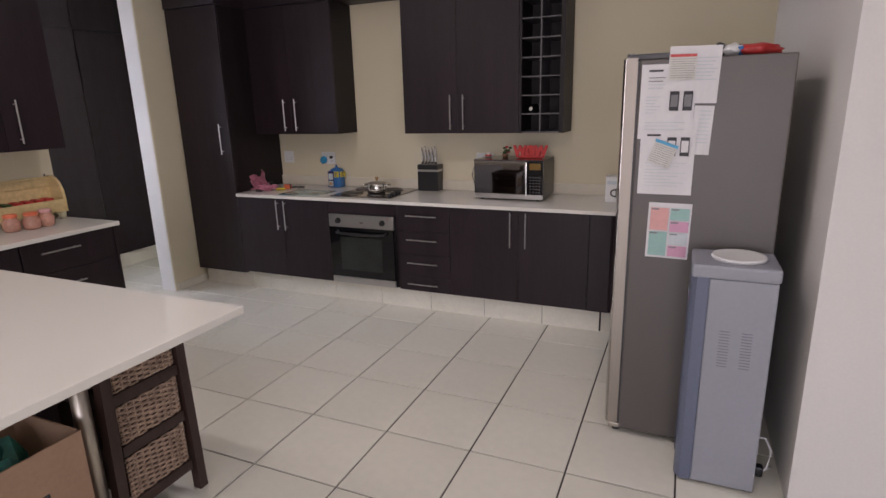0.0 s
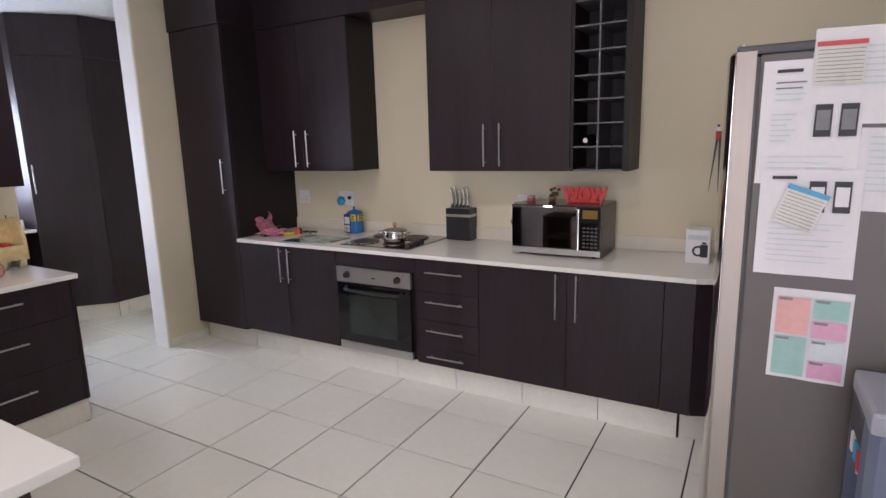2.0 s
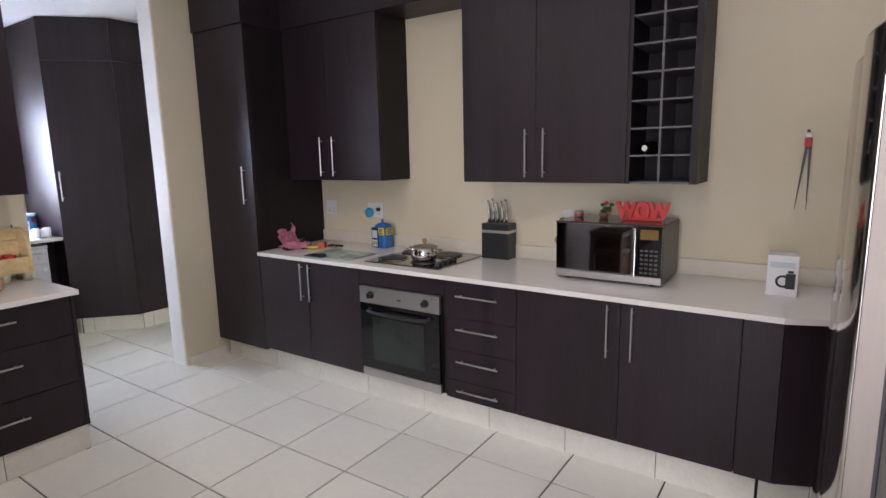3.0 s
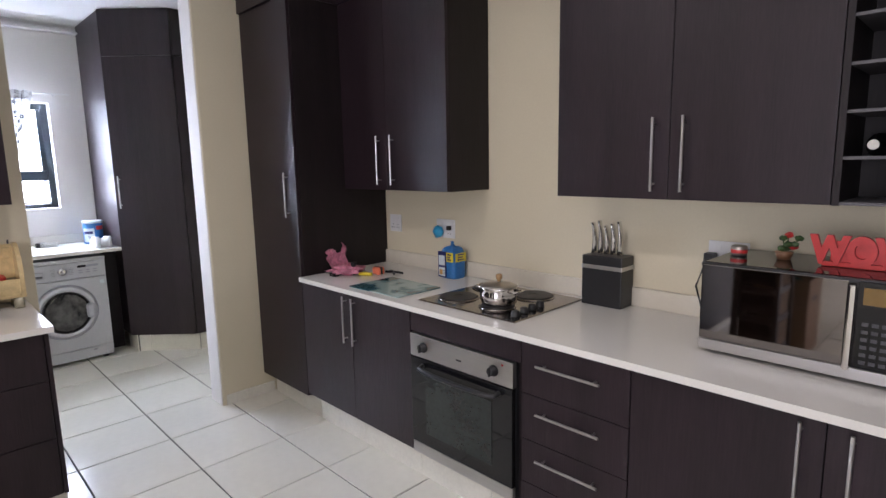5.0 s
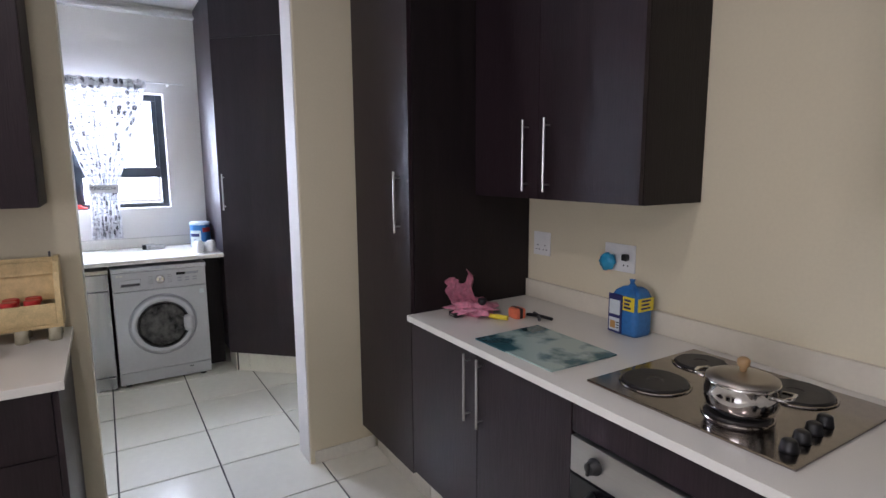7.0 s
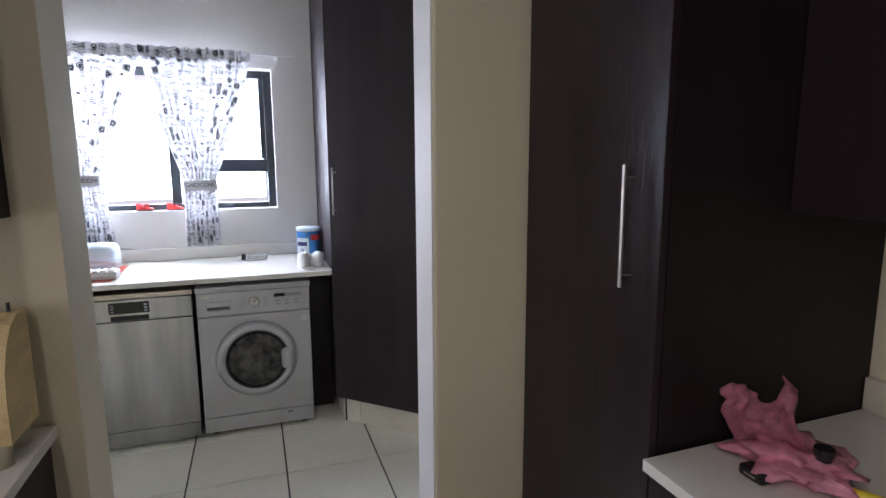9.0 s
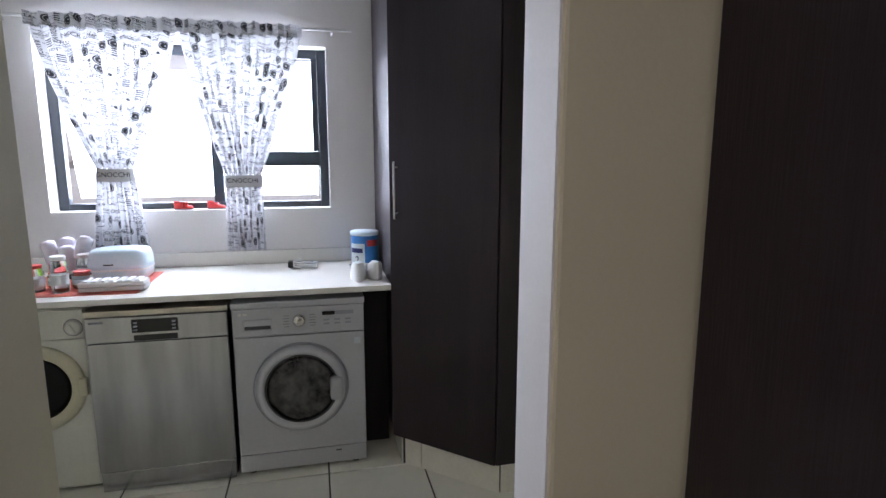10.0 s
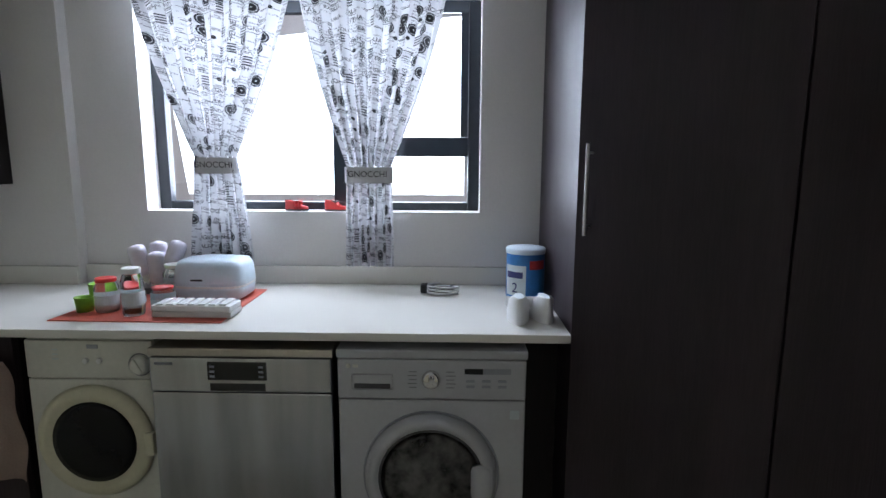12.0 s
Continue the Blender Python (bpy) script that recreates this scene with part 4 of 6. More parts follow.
def phone(s, m, x, z, screen):
    ink(s, m, x, x + 0.036, z, z + 0.078, M_INKD, "printed_phone")
    ink(s, m, x + 0.004, x + 0.032, z + 0.014, z + 0.062, screen, "printed_screen", 0.0012)


s, m = sheet("paper_sheet", 0.195, 1.585, 0.075, 0.20, 0.000, 2, M_PAPER, "white printed sheet behind others on the fridge", "fridge papers")
for k in range(9):
    ink(s, m, 0.02, 0.064, 0.02 + 0.016 * k, 0.0235 + 0.016 * k, M_PALE)
s, m = sheet("paper_sheet", 0.085, 1.822, 0.195, 0.225, 0.002, 1.5, M_PAPER, "white printed sheet hanging over the fridge edge", "fridge papers")
for k in range(7):
    ink(s, m, 0.105, 0.185 - 0.01 * (k % 3), 0.045 + 0.014 * k, 0.0485 + 0.014 * k, M_PALE)
s, m = sheet("paper_sheet", -0.020, 1.755, 0.215, 0.305, 0.004, 0.5, M_PAPER, "white instruction sheet with two phone pictures on fridge", "fridge papers")
ink(s, m, 0.030, 0.085, 0.022, 0.030, M_INKD, "heading_bar")
for k in range(4):
    ink(s, m, 0.030, 0.095 - 0.008 * (k % 2), 0.052 + 0.014 * k, 0.0555 + 0.014 * k, M_INK if k < 2 else M_PALE)
for k in range(6):
    ink(s, m, 0.025, 0.080 - 0.01 * (k % 3), 0.130 + 0.013 * k, 0.133 + 0.013 * k, M_PALE)
for k in range(4):
    ink(s, m, 0.025, 0.185 - 0.03 * (k % 2), 0.235 + 0.014 * k, 0.238 + 0.014 * k, M_PALE)
phone(s, m, 0.118, 0.110, M_INK)
phone(s, m, 0.170, 0.110, M_INK)
s, m = sheet("paper_sheet", -0.008, 1.485, 0.218, 0.272, 0.010, 0.3, M_PAPER, "white instruction sheet with blank phone pictures on fridge", "fridge papers")
ink(s, m, 0.026, 0.080, 0.015, 0.023, M_INKD, "heading_bar")
for k in range(8):
    ink(s, m, 0.025, 0.19 - 0.03 * (k % 3), 0.135 + 0.014 * k, 0.1375 + 0.014 * k, M_PALE)
phone(s, m, 0.108, 0.028, M_PAPER)
phone(s, m, 0.160, 0.028, M_PAPER)
s, m = sheet("notepad", 0.088, 1.790, 0.100, 0.100, 0.011, 1.0, M_OLDWHITE, "small lined notepad with red strip on the fridge", "fridge notepads")
ink(s, m, 0.0, 0.100, 0.0, 0.011, M_RED, "magnet_strip")
for k in range(9):
    ink(s, m, 0.004, 0.096, 0.019 + 0.009 * k, 0.0205 + 0.009 * k, M_INK, "ruled_line")
s, m = sheet("notepad", 0.058, 1.452, 0.092, 0.100, 0.018, 20, M_OLDWHITE, "small lined notepad with blue strip tilted on fridge", "fridge notepads")
ink(s, m, -0.002, 0.094, 0.0, 0.013, M_CYAN, "magnet_strip")
for k in range(9):
    ink(s, m, 0.004, 0.088, 0.020 + 0.009 * k, 0.0215 + 0.009 * k, M_INK, "ruled_line")
s, m = sheet("weekly_planner", 0.044, 1.175, 0.176, 0.248, 0.002, 0.8, M_PAPER, "weekly planner sheet with pastel coloured boxes on fridge", "fridge papers")
for a, b, c, d, mm in ((0.010, 0.084, 0.022, 0.122, M_PINKP), (0.010, 0.084, 0.130, 0.238, M_TEAL), (0.092, 0.168, 0.022, 0.074, M_TEAL), (0.092, 0.168, 0.080, 0.126, M_MAUVE), (0.092, 0.168, 0.132, 0.184, M_PALE), (0.092, 0.168, 0.190, 0.238, M_MAUVE)):
    ink(s, m, a, b, c, d, mm, "planner_box")
    ink(s, m, a + 0.004, a + 0.034, c + 0.003, c + 0.009, M_INK, "heading_bar", 0.001)
bg = thing("grocery_packet", (0.38, 2.95, 1.775), "crumpled red, white and black packet on the fridge", "packet")
part("packet", crumple((0.40, 2.92, 1.776), (0.115, 0.10, 0.034), 11.0, 3, 0.3), M_RED, bg, smooth=True)
part("white_end", crumple((0.325, 2.90, 1.778), (0.045, 0.09, 0.035), 5.0, 3, 0.3), M_WHITEPL, bg, "white printed end", True)
part("black_end", crumple((0.275, 2.92, 1.776), (0.030, 0.07, 0.042), 2.0, 3, 0.3), M_BLACK, bg, "black wrapped end", True)
part("blue_print", crumple((0.350, 2.87, 1.780), (0.025, 0.05, 0.030), 8.0, 2, 0.2), M_BLUE, bg, "", True)

M_SLOT = mat("slot_shade_plastic", (0.17, 0.175, 0.20), 0.5)
wd = thing("water_dispenser", (0.39, 2.56, 0.0), "grey and blue-grey free-standing water dispenser beside the fridge", "water dispenser")
DX0, DX1, DY0, DY1 = 0.300, 0.540, 2.435, 2.692
part("side_panel", box(DX0, DX1, DY0, DY1, 0.012, 0.925, 0.006), M_GREYPL, wd, "pale grey side panel")
part("column", prism([(DX0 - 0.001, DY0 - 0.003), (0.255, DY0 - 0.001), (0.238, DY0 + 0.02), (0.232, DY0 + 0.05), (DX0 - 0.001, DY0 + 0.05)], 0.012, 0.940), M_BLUEGREY, wd, "curved blue-grey front column")
part("column", prism([(DX0 - 0.001, DY1), (0.238, DY1), (0.232, DY1 - 0.05), (DX0 - 0.001, DY1 - 0.05)], 0.012, 0.940), M_BLUEGREY, wd)
part("lower_panel", box(0.236, DX0 - 0.001, DY0 + 0.051, DY1 - 0.051, 0.012, 0.55, 0.004), M_BLUEGREY, wd)
part("niche", box(0.285, DX0 - 0.001, DY0 + 0.051, DY1 - 0.051, 0.55, 0.86), M_GREYPL, wd)
part("brow", box(0.230, DX0 - 0.001, DY0 + 0.051, DY1 - 0.051, 0.86, 0.94, 0.006), M_DGREY, wd)
part("drip_tray", box(0.232, 0.285, DY0 + 0.055, DY1 - 0.055, 0.552, 0.575, 0.004), M_DGREY, wd)
for y, mm in ((2.515, M_RED), (2.565, M_CYAN), (2.615, M_WHITEPL)):
    tp = part("tap", box(0.245, 0.286, y - 0.014, y + 0.014, 0.765, 0.800, 0.005), M_WHITEPL, wd, "white tap")
    part("lever", box(0.232, 0.250, y - 0.012, y + 0.012, 0.795, 0.845, 0.004), mm, tp)
    part("spout", lathe([(0.009, 0.735), (0.011, 0.765)], (0.258, y, 0), n=12), M_WHITEPL, tp)
part("top_cap", box(0.234, DX1 + 0.006, DY0 - 0.006, DY1 + 0.004, 0.926, 0.982, 0.012), M_GREYPL, wd, "grey moulded top")
part("bottle_seat", lathe([(0.098, 0.982), (0.102, 0.990), (0.098, 0.998), (0.086, 0.996), (0.070, 0.987), (0.020, 0.985)], (0.405, 2.565, 0), n=40), M_WHITEPL, wd, "white round bottle seat", True)
for gx in (0.372, 0.452):
    for k in range(13):
        part("vent_slot", box(gx - 0.019, gx + 0.019, DY0 - 0.0012, DY0 + 0.002, 0.56 + k * 0.0125, 0.5635 + k * 0.0125), M_SLOT, wd)
for x in (0.27, 0.51):
    for y in (DY0 + 0.03, DY1 - 0.03):
        part("foot", lathe([(0.015, 0), (0.015, 0.014)], (x, y, 0), n=12), M_BLACK, wd)
part("cord", tube([(0.545, 2.60, 0.18), (0.585, 2.58, 0.19), (0.61, 2.57, 0.14), (0.60, 2.56, 0.06), (0.575, 2.58, 0.012), (0.60, 2.62, 0.008), (0.63, 2.66, 0.008)], 0.005), M_WHITEPL, wd, "white power cord", True)
part("plug", box(0.555, 0.59, 2.56, 2.60, 0.008, 0.055, 0.008), M_BLACK, wd)

# ---- island with its stand, post and box ----
isl = thing("island_worktop", (-2.0, 1.0, 0.88), "white quartz island top with an overhanging end", "worktop")
part("slab", box(-2.85, -1.283, 0.20, 1.592, 0.884, 0.914, 0.004), M_QUARTZ, isl)
isb = thing("island_cabinet", (-2.5, 0.9, 0.0), "dark wenge cabinet carrying the island top", "cabinet")
part("body", box(-2.82, -2.30, 0.25, 1.50, 0.10, 0.884), M_WOODSIDE, isb)
part("end_panel", box(-2.30, -2.282, 0.25, 1.50, 0.10, 0.882, 0.001), M_WOOD, isb)
part("kick_board", box(-2.78, -2.33, 0.29, 1.46, 0.0, 0.10), M_PLINTH, isb)
ps = thing("table_leg", (-1.72, 1.215, 0.0), "round brushed steel leg under the island top", "leg")
part("post", lathe([(0.030, 0.012), (0.030, 0.876)], (-1.72, 1.215, 0), n=28), M_STEEL, ps, smooth=True)
part("flange", lathe([(0.050, 0.0), (0.050, 0.008), (0.034, 0.014)], (-1.72, 1.215, 0), n=28), M_STEEL, ps)
part("flange", lathe([(0.034, 0.870), (0.055, 0.876), (0.055, 0.8838)], (-1.72, 1.215, 0), n=28), M_STEEL, ps)
st = thing("basket_stand", (-1.82, 1.44, 0.0), "dark wooden stand with three woven drawer baskets", "stand")
AX0, AX1, AY0, AY1 = -1.985, -1.675, 1.268, 1.632
for x in (AX0, AX1):
    for y, s in ((AY0, -1), (AY1, 1)):
        g = bmesh.new()
        lo, hi = [], []
        for dx, dy in ((0, 0), (1, 0), (1, 1), (0, 1)):
            sx = 0.042 if x == AX0 else -0.042
            lo.append(g.verts.new((x + sx * dx, y + 0.018 * s - 0.040 * s * dy, 0.0)))
            hi.append(g.verts.new((x + sx * dx, y - 0.040 * s * dy, 0.775)))
        g.faces.new(lo)
        g.faces.new(hi)
        for k in range(4):
            g.faces.new((lo[k], lo[(k + 1) % 4], hi[(k + 1) % 4], hi[k]))
        part("leg", g, M_DWOOD, st)
part("top", box(AX0 - 0.012, AX1 + 0.012, AY0 - 0.012, AY1 + 0.012, 0.775, 0.795, 0.004), M_DWOOD, st)
for z in (0.115, 0.352, 0.565, 0.735):
    for x in (AX0 + 0.008, AX1 - 0.026):
        part("rail", box(x, x + 0.018, AY0 + 0.040, AY1 - 0.040, z, z + 0.045, 0.002), M_DWOOD, st)
    for y in (AY0 + 0.005, AY1 - 0.023):
        part("rail", box(AX0 + 0.042, AX1 - 0.042, y, y + 0.018, z, z + 0.045, 0.002), M_DWOOD, st)


def basket(z0, z1):
    bs = thing("wicker_basket", (-1.83, 1.45, z0), "woven seagrass drawer basket in a dark stand", "basket", "stand baskets")
    bx0, bx1, by0, by1 = AX0 + 0.03, AX1 - 0.012, AY0 + 0.046, AY1 - 0.046
    part("liner", box(bx0 + 0.008, bx1 - 0.010, by0 + 0.006, by1 - 0.006, z0 + 0.004, z1 - 0.012), mat("dark_liner", (0.06, 0.035, 0.028), 0.9), bs)
    n = int((z1 - z0) / 0.0105)
    for r in range(n):
        z = z0 + 0.006 + r * 0.0105
        pts = [(bx1 - 0.006 + 0.0045 * math.sin(k * math.pi / 4 + math.pi * (r % 2)), by0 + (by1 - by0) * k / 32, z + 0.002 * noise.noise(Vector((k * 0.7, r * 3.1, z0)))) for k in range(33)]
        part("weave_strand", tube(pts, 0.0042, 5), M_WICKER, bs, smooth=True)
    for k in range(9):
        y = by0 + (by1 - by0) * (k + 0.5) / 9
        part("stake", rod((bx1 - 0.006, y, z0), (bx1 - 0.006, y, z1 - 0.004), 0.0035, 6), M_WICKER, bs)


basket(0.162, 0.345)
basket(0.399, 0.560)
basket(0.612, 0.730)
cb = thing("cardboard_box", (-1.75, 0.95, 0.0), "open brown cardboard box with a green plastic bag", "box")
CX0, CX1, CY0, CY1 = -1.98, -1.60, 0.72, 1.13
for b in ((CX1 - 0.006, CX1, CY0, CY1), (CX0, CX0 + 0.006, CY0, CY1), (CX0 + 0.006, CX1 - 0.006, CY0, CY0 + 0.006), (CX0 + 0.006, CX1 - 0.006, CY1 - 0.006, CY1)):
    part("side", box(*b, 0.0, 0.60), M_CARD, cb)
part("bottom", box(CX0 + 0.006, CX1 - 0.006, CY0 + 0.006, CY1 - 0.006, 0.0, 0.006), M_CARD, cb)
part("lettering_bar", box(CX1, CX1 + 0.001, 0.86, 1.00, 0.42, 0.45), M_INKD, cb)
gbag = thing("refuse_bag", (-1.79, 0.93, 0.006), "crumpled green plastic bag inside the cardboard box", "bag")
part("bag", crumple((-1.79, 0.925, 0.008), (0.135, 0.150, 0.37), 21.0, 4, 0.28), M_GREENBAG, gbag)
ph = thing("mobile_phone", (-2.60, 1.42, 0.914), "dark mobile phone lying on the island top", "phone")
part("case", box(-2.70, -2.57, 1.41, 1.48, 0.9143, 0.923, 0.003), M_DGREY, ph)
part("screen", box(-2.695, -2.575, 1.414, 1.476, 0.923, 0.9236), M_BLACKGL, ph)

# ---- scullery: counter, machines, corner cabinet ----
unit = thing("worktop", (-6.1, 2.0, 0.872), "white quartz worktop over the laundry machines", "worktop")
part("slab", box(SX + 0.002, -5.757, 0.45, 3.543, 0.872, 0.900, 0.003), M_QUARTZ, unit)
part("upstand", box(SX + 0.002, SX + 0.022, 1.552, 3.543, 0.901, 0.978, 0.002), M_QUARTZ, unit)
part("upstand", box(SX + 0.062, SX + 0.082, 0.45, 1.550, 0.901, 0.978, 0.002), M_QUARTZ, unit)

cc = thing("corner_cupboard", (-5.9, 4.1, 0.145), "tall dark wenge corner cupboard with an angled door", "cupboard")
A, B, C = (-5.722, 3.535), (-5.335, 3.935), (-5.335, NY - 0.004)
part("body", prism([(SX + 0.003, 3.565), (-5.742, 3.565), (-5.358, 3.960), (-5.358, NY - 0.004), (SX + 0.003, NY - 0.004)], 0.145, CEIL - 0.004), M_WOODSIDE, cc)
part("side_panel", box(SX + 0.003, -5.728, 3.545, 3.564, 0.145, CEIL - 0.005, 0.001), M_WOOD, cc)
dv = (Vector((*B, 0)) - Vector((*A, 0))).normalized()
nv = Vector((-dv.y, dv.x, 0))
P = lambda q, k, s: tuple((Vector((*q, 0)) + dv * s + nv * k)[:2])
dr = part("door", prism([P(A, 0, 0), P(B, 0, -0.002), P(B, 0.018, -0.002), P(A, 0.018, 0)], 0.147, 2.42), M_WOOD, cc, "angled door")
part("fascia", prism([P(A, 0.002, 0), P(B, 0.002, -0.002), P(B, 0.018, -0.002), P(A, 0.018, 0)], 2.423, CEIL - 0.005), M_WOOD, cc)
hp = Vector((*A, 0)) + dv * 0.045 - nv * 0.028
bar((hp.x, hp.y, 1.225), (hp.x, hp.y, 1.485), tuple(-nv * 0.028), dr)
part("door", box(-5.356, -5.337, 3.942, NY - 0.005, 0.147, 2.42, 0.001), M_WOOD, cc)
part("fascia", box(-5.356, -5.337, 3.942, NY - 0.005, 2.423, CEIL - 0.005), M_WOOD, cc)
plinth("plinth", (-5.95, 3.575), (-5.70, 3.575), 0.145, 0.4565, 0.35, "cream tiled plinth under the corner cupboard")
plinth("plinth", (-5.715, 3.575), (-5.355, 3.965), 0.145, 0.4565, 0.115, "cream tiled plinth under the angled door")
plinth("plinth", (-5.352, 3.968), (-5.352, NY - 0.01), 0.145, 0.4565, 0.09, "cream tiled plinth under the cupboard side")
fp = thing("filler_panel", (-6.1, 3.47, 0.0), "dark board panel closing the gap under the worktop", "panel")
part("panel", box(-5.98, -5.962, 3.40, 3.543, 0.0, 0.870, 0.001), M_WOODSIDE, fp)

wm = thing("washing_machine", (-6.05, 3.085, 0.0), "silver front-loading washing machine with laundry behind glass", "washing machine")
FX = -5.745
part("body", box(-6.34, FX - 0.012, 2.789, 3.384, 0.020, 0.846, 0.008), M_SILVER, wm)
part("top", box(-6.345, FX + 0.002, 2.785, 3.388, 0.822, 0.850, 0.006), M_SILVER, wm, "silver top plate")
pn = part("control_panel", box(FX - 0.012, FX + 0.004, 2.790, 3.383, 0.690, 0.820, 0.006), M_SILVER, wm)
part("front", box(FX - 0.012, FX, 2.790, 3.383, 0.110, 0.686, 0.008), M_SILVER, wm)
part("kick_panel", box(FX - 0.012, FX - 0.004, 2.790, 3.383, 0.022, 0.106, 0.005), M_SILVER, wm)
part("drawer", box(FX + 0.003, FX + 0.008, 2.835, 2.965, 0.722, 0.772, 0.006), M_SILVER, pn, "detergent drawer")
part("drawer_grip", box(FX + 0.006, FX + 0.010, 2.843, 2.957, 0.726, 0.742, 0.003), M_DGREY, pn)
part("dial", lathe([(0.030, 0), (0.030, 0.008), (0.024, 0.018), (0.021, 0.020)], (FX + 0.004, 3.085, 0.757), "x", 28), M_CHROME, pn, smooth=True)
part("display", box(FX + 0.0035, FX + 0.0055, 3.190, 3.248, 0.775, 0.793), M_BLACKGL, pn)
part("display_bar", box(FX + 0.0035, FX + 0.0050, 3.250, 3.335, 0.775, 0.793), M_GREYPL, pn)
for i in range(3):
    for j in range(2):
        part("button", box(FX + 0.0035, FX + 0.0058, 3.195 + 0.050 * i, 3.222 + 0.050 * i, 0.730 + 0.018 * j, 0.738 + 0.018 * j), M_GREYPL, pn)
for k in range(5):
    part("print_mark", box(FX + 0.0038, FX + 0.0048, 3.015 - 0.004 * (k % 2), 3.040, 0.728 + 0.013 * k, 0.731 + 0.013 * k), M_INK, pn)
    part("print_mark", box(FX + 0.0038, FX + 0.0048, 3.132, 3.158 + 0.004 * (k % 2), 0.728 + 0.013 * k, 0.731 + 0.013 * k), M_INK, pn)
part("badge", lathe([(0.008, 0), (0.007, 0.001)], (FX + 0.004, 2.824, 0.798), "x", 16), M_OLDWHITE, pn)
part("badge", box(FX + 0.0038, FX + 0.0048, 2.838, 2.856, 0.793, 0.803), M_OLDWHITE, pn)
part("seal_mark", box(FX, FX + 0.001, 3.335, 3.365, 0.625, 0.655), M_PALE, wm)
part("filter_flap", box(FX - 0.004, FX - 0.002, 3.235, 3.262, 0.083, 0.089), M_DGREY, wm)
D = (FX, 3.085, 0.430)
part("door_seam", torus((FX + 0.001, 3.085, 0.430), 0.217, 0.004, "x", 56, 6), M_GREYPL, wm)
dr = part("door", lathe([(0.212, -0.004), (0.214, 0.008), (0.205, 0.028), (0.190, 0.040), (0.174, 0.036), (0.163, 0.018)], D, "x", 56), M_SILVER, wm, "round silver door ring", True)
part("bezel", torus((FX + 0.024, 3.085, 0.430), 0.164, 0.005, "x", 56, 8), M_DGREY, dr)
bowl = part("glass", lathe([(0.163, 0.018), (0.140, 0.028), (0.080, 0.034), (0.010, 0.035)], D, "x", 40), mat("smoked_door_glass", (0.012, 0.012, 0.013), 0.05, vary=0.5, scale=11, bump_scale=30, second=(0.11, 0.105, 0.10)), dr, "dark door glass over laundry", True)
gl = bmesh.new()
box(FX + 0.020, FX + 0.048, 3.085 + 0.128, 3.085 + 0.196, 0.366, 0.484, 0.024, gl)
part("handle", gl, M_SILVER, dr, "moulded grip", True)
for y in (2.84, 3.33):
    for x in (-6.28, -5.80):
        part("foot", lathe([(0.022, 0.0), (0.022, 0.012), (0.010, 0.022)], (x, y, 0), n=12), M_BLACK, wm)

dw = thing("dishwasher", (-6.05, 2.475, 0.0), "brushed steel dishwasher with black display under the worktop", "dishwasher")
GX = -5.735
# upright lighter and darker bands in the steel's colour stand for room reflections
M_DWST = mat("steel_with_reflection_bands", (0.375, 0.375, 0.39), 0.22, 1.0, vary=0.28, scale=5.0, bump=0.01, bump_scale=12, stretch=(1, 1, 0.12))
part("body", box(-6.34, GX - 0.03, 2.190, 2.762, 0.020, 0.822), M_DGREY, dw)
part("top", box(-6.345, GX, 2.184, 2.768, 0.824, 0.850, 0.005), M_STEEL, dw, "steel topped lid")
pn = part("control_panel", box(GX - 0.030, GX, 2.188, 2.764, 0.708, 0.820, 0.004), M_DWST, dw, "steel control panel")
part("door", box(GX - 0.030, GX - 0.004, 2.188, 2.764, 0.105, 0.704, 0.005), M_DWST, dw, "brushed steel door")
part("display", box(GX - 0.002, GX + 0.002, 2.372, 2.560, 0.748, 0.808, 0.002), M_BLACKGL, pn)
for y in (2.380, 2.535):
    for k in range(3):
        part("display_mark", box(GX + 0.0018, GX + 0.0026, y, y + 0.015, 0.757 + 0.016 * k, 0.764 + 0.016 * k), M_GREYPL, pn)
part("grip_recess", box(GX - 0.006, GX + 0.001, 2.378, 2.555, 0.712, 0.738, 0.003), M_BLACK, pn)
part("badge", box(GX, GX + 0.0008, 2.205, 2.262, 0.796, 0.805), M_INK, pn)
part("kick_plate", box(GX - 0.050, GX - 0.012, 2.192, 2.760, 0.008, 0.100, 0.003), M_DWST, dw)

td = thing("tumble_dryer", (-6.05, 1.96, 0.0), "aged white tumble dryer with an ivory door ring", "tumble dryer")
HX = -5.800
part("body", box(-6.34, HX - 0.010, 1.745, 2.172, 0.015, 0.858, 0.010), M_OLDWHITE, td)
pn = part("control_panel", box(HX - 0.010, HX + 0.002, 1.747, 2.170, 0.722, 0.852, 0.006), M_OLDWHITE, td)
part("front", box(HX - 0.010, HX, 1.747, 2.170, 0.030, 0.718, 0.006), M_OLDWHITE, td)
part("dial", lathe([(0.034, 0), (0.034, 0.006), (0.028, 0.016), (0.024, 0.018)], (HX + 0.002, 2.128, 0.772), "x", 28), M_OLDWHITE, pn, smooth=True)
part("dial_ring", torus((HX + 0.003, 2.128, 0.772), 0.037, 0.0022, "x", 32, 6), M_INK, pn)
part("dial_grip", box(HX + 0.014, HX + 0.024, 2.124, 2.132, 0.746, 0.798, 0.002, m=Matrix.Translation((0, 2.128, 0.772)) @ pose(0, 0, 0, 30, 0, 0) @ Matrix.Translation((0, -2.128, -0.772))), M_OLDWHITE, pn)
for y in (1.950, 1.995):
    part("switch", lathe([(0.009, 0), (0.008, 0.010)], (HX + 0.002, y, 0.784), "x", 14), M_WHITEPL, pn)
part("badge", box(HX + 0.001, HX + 0.003, 1.955, 1.992, 0.824, 0.838, 0.001), M_GREYPL, pn)
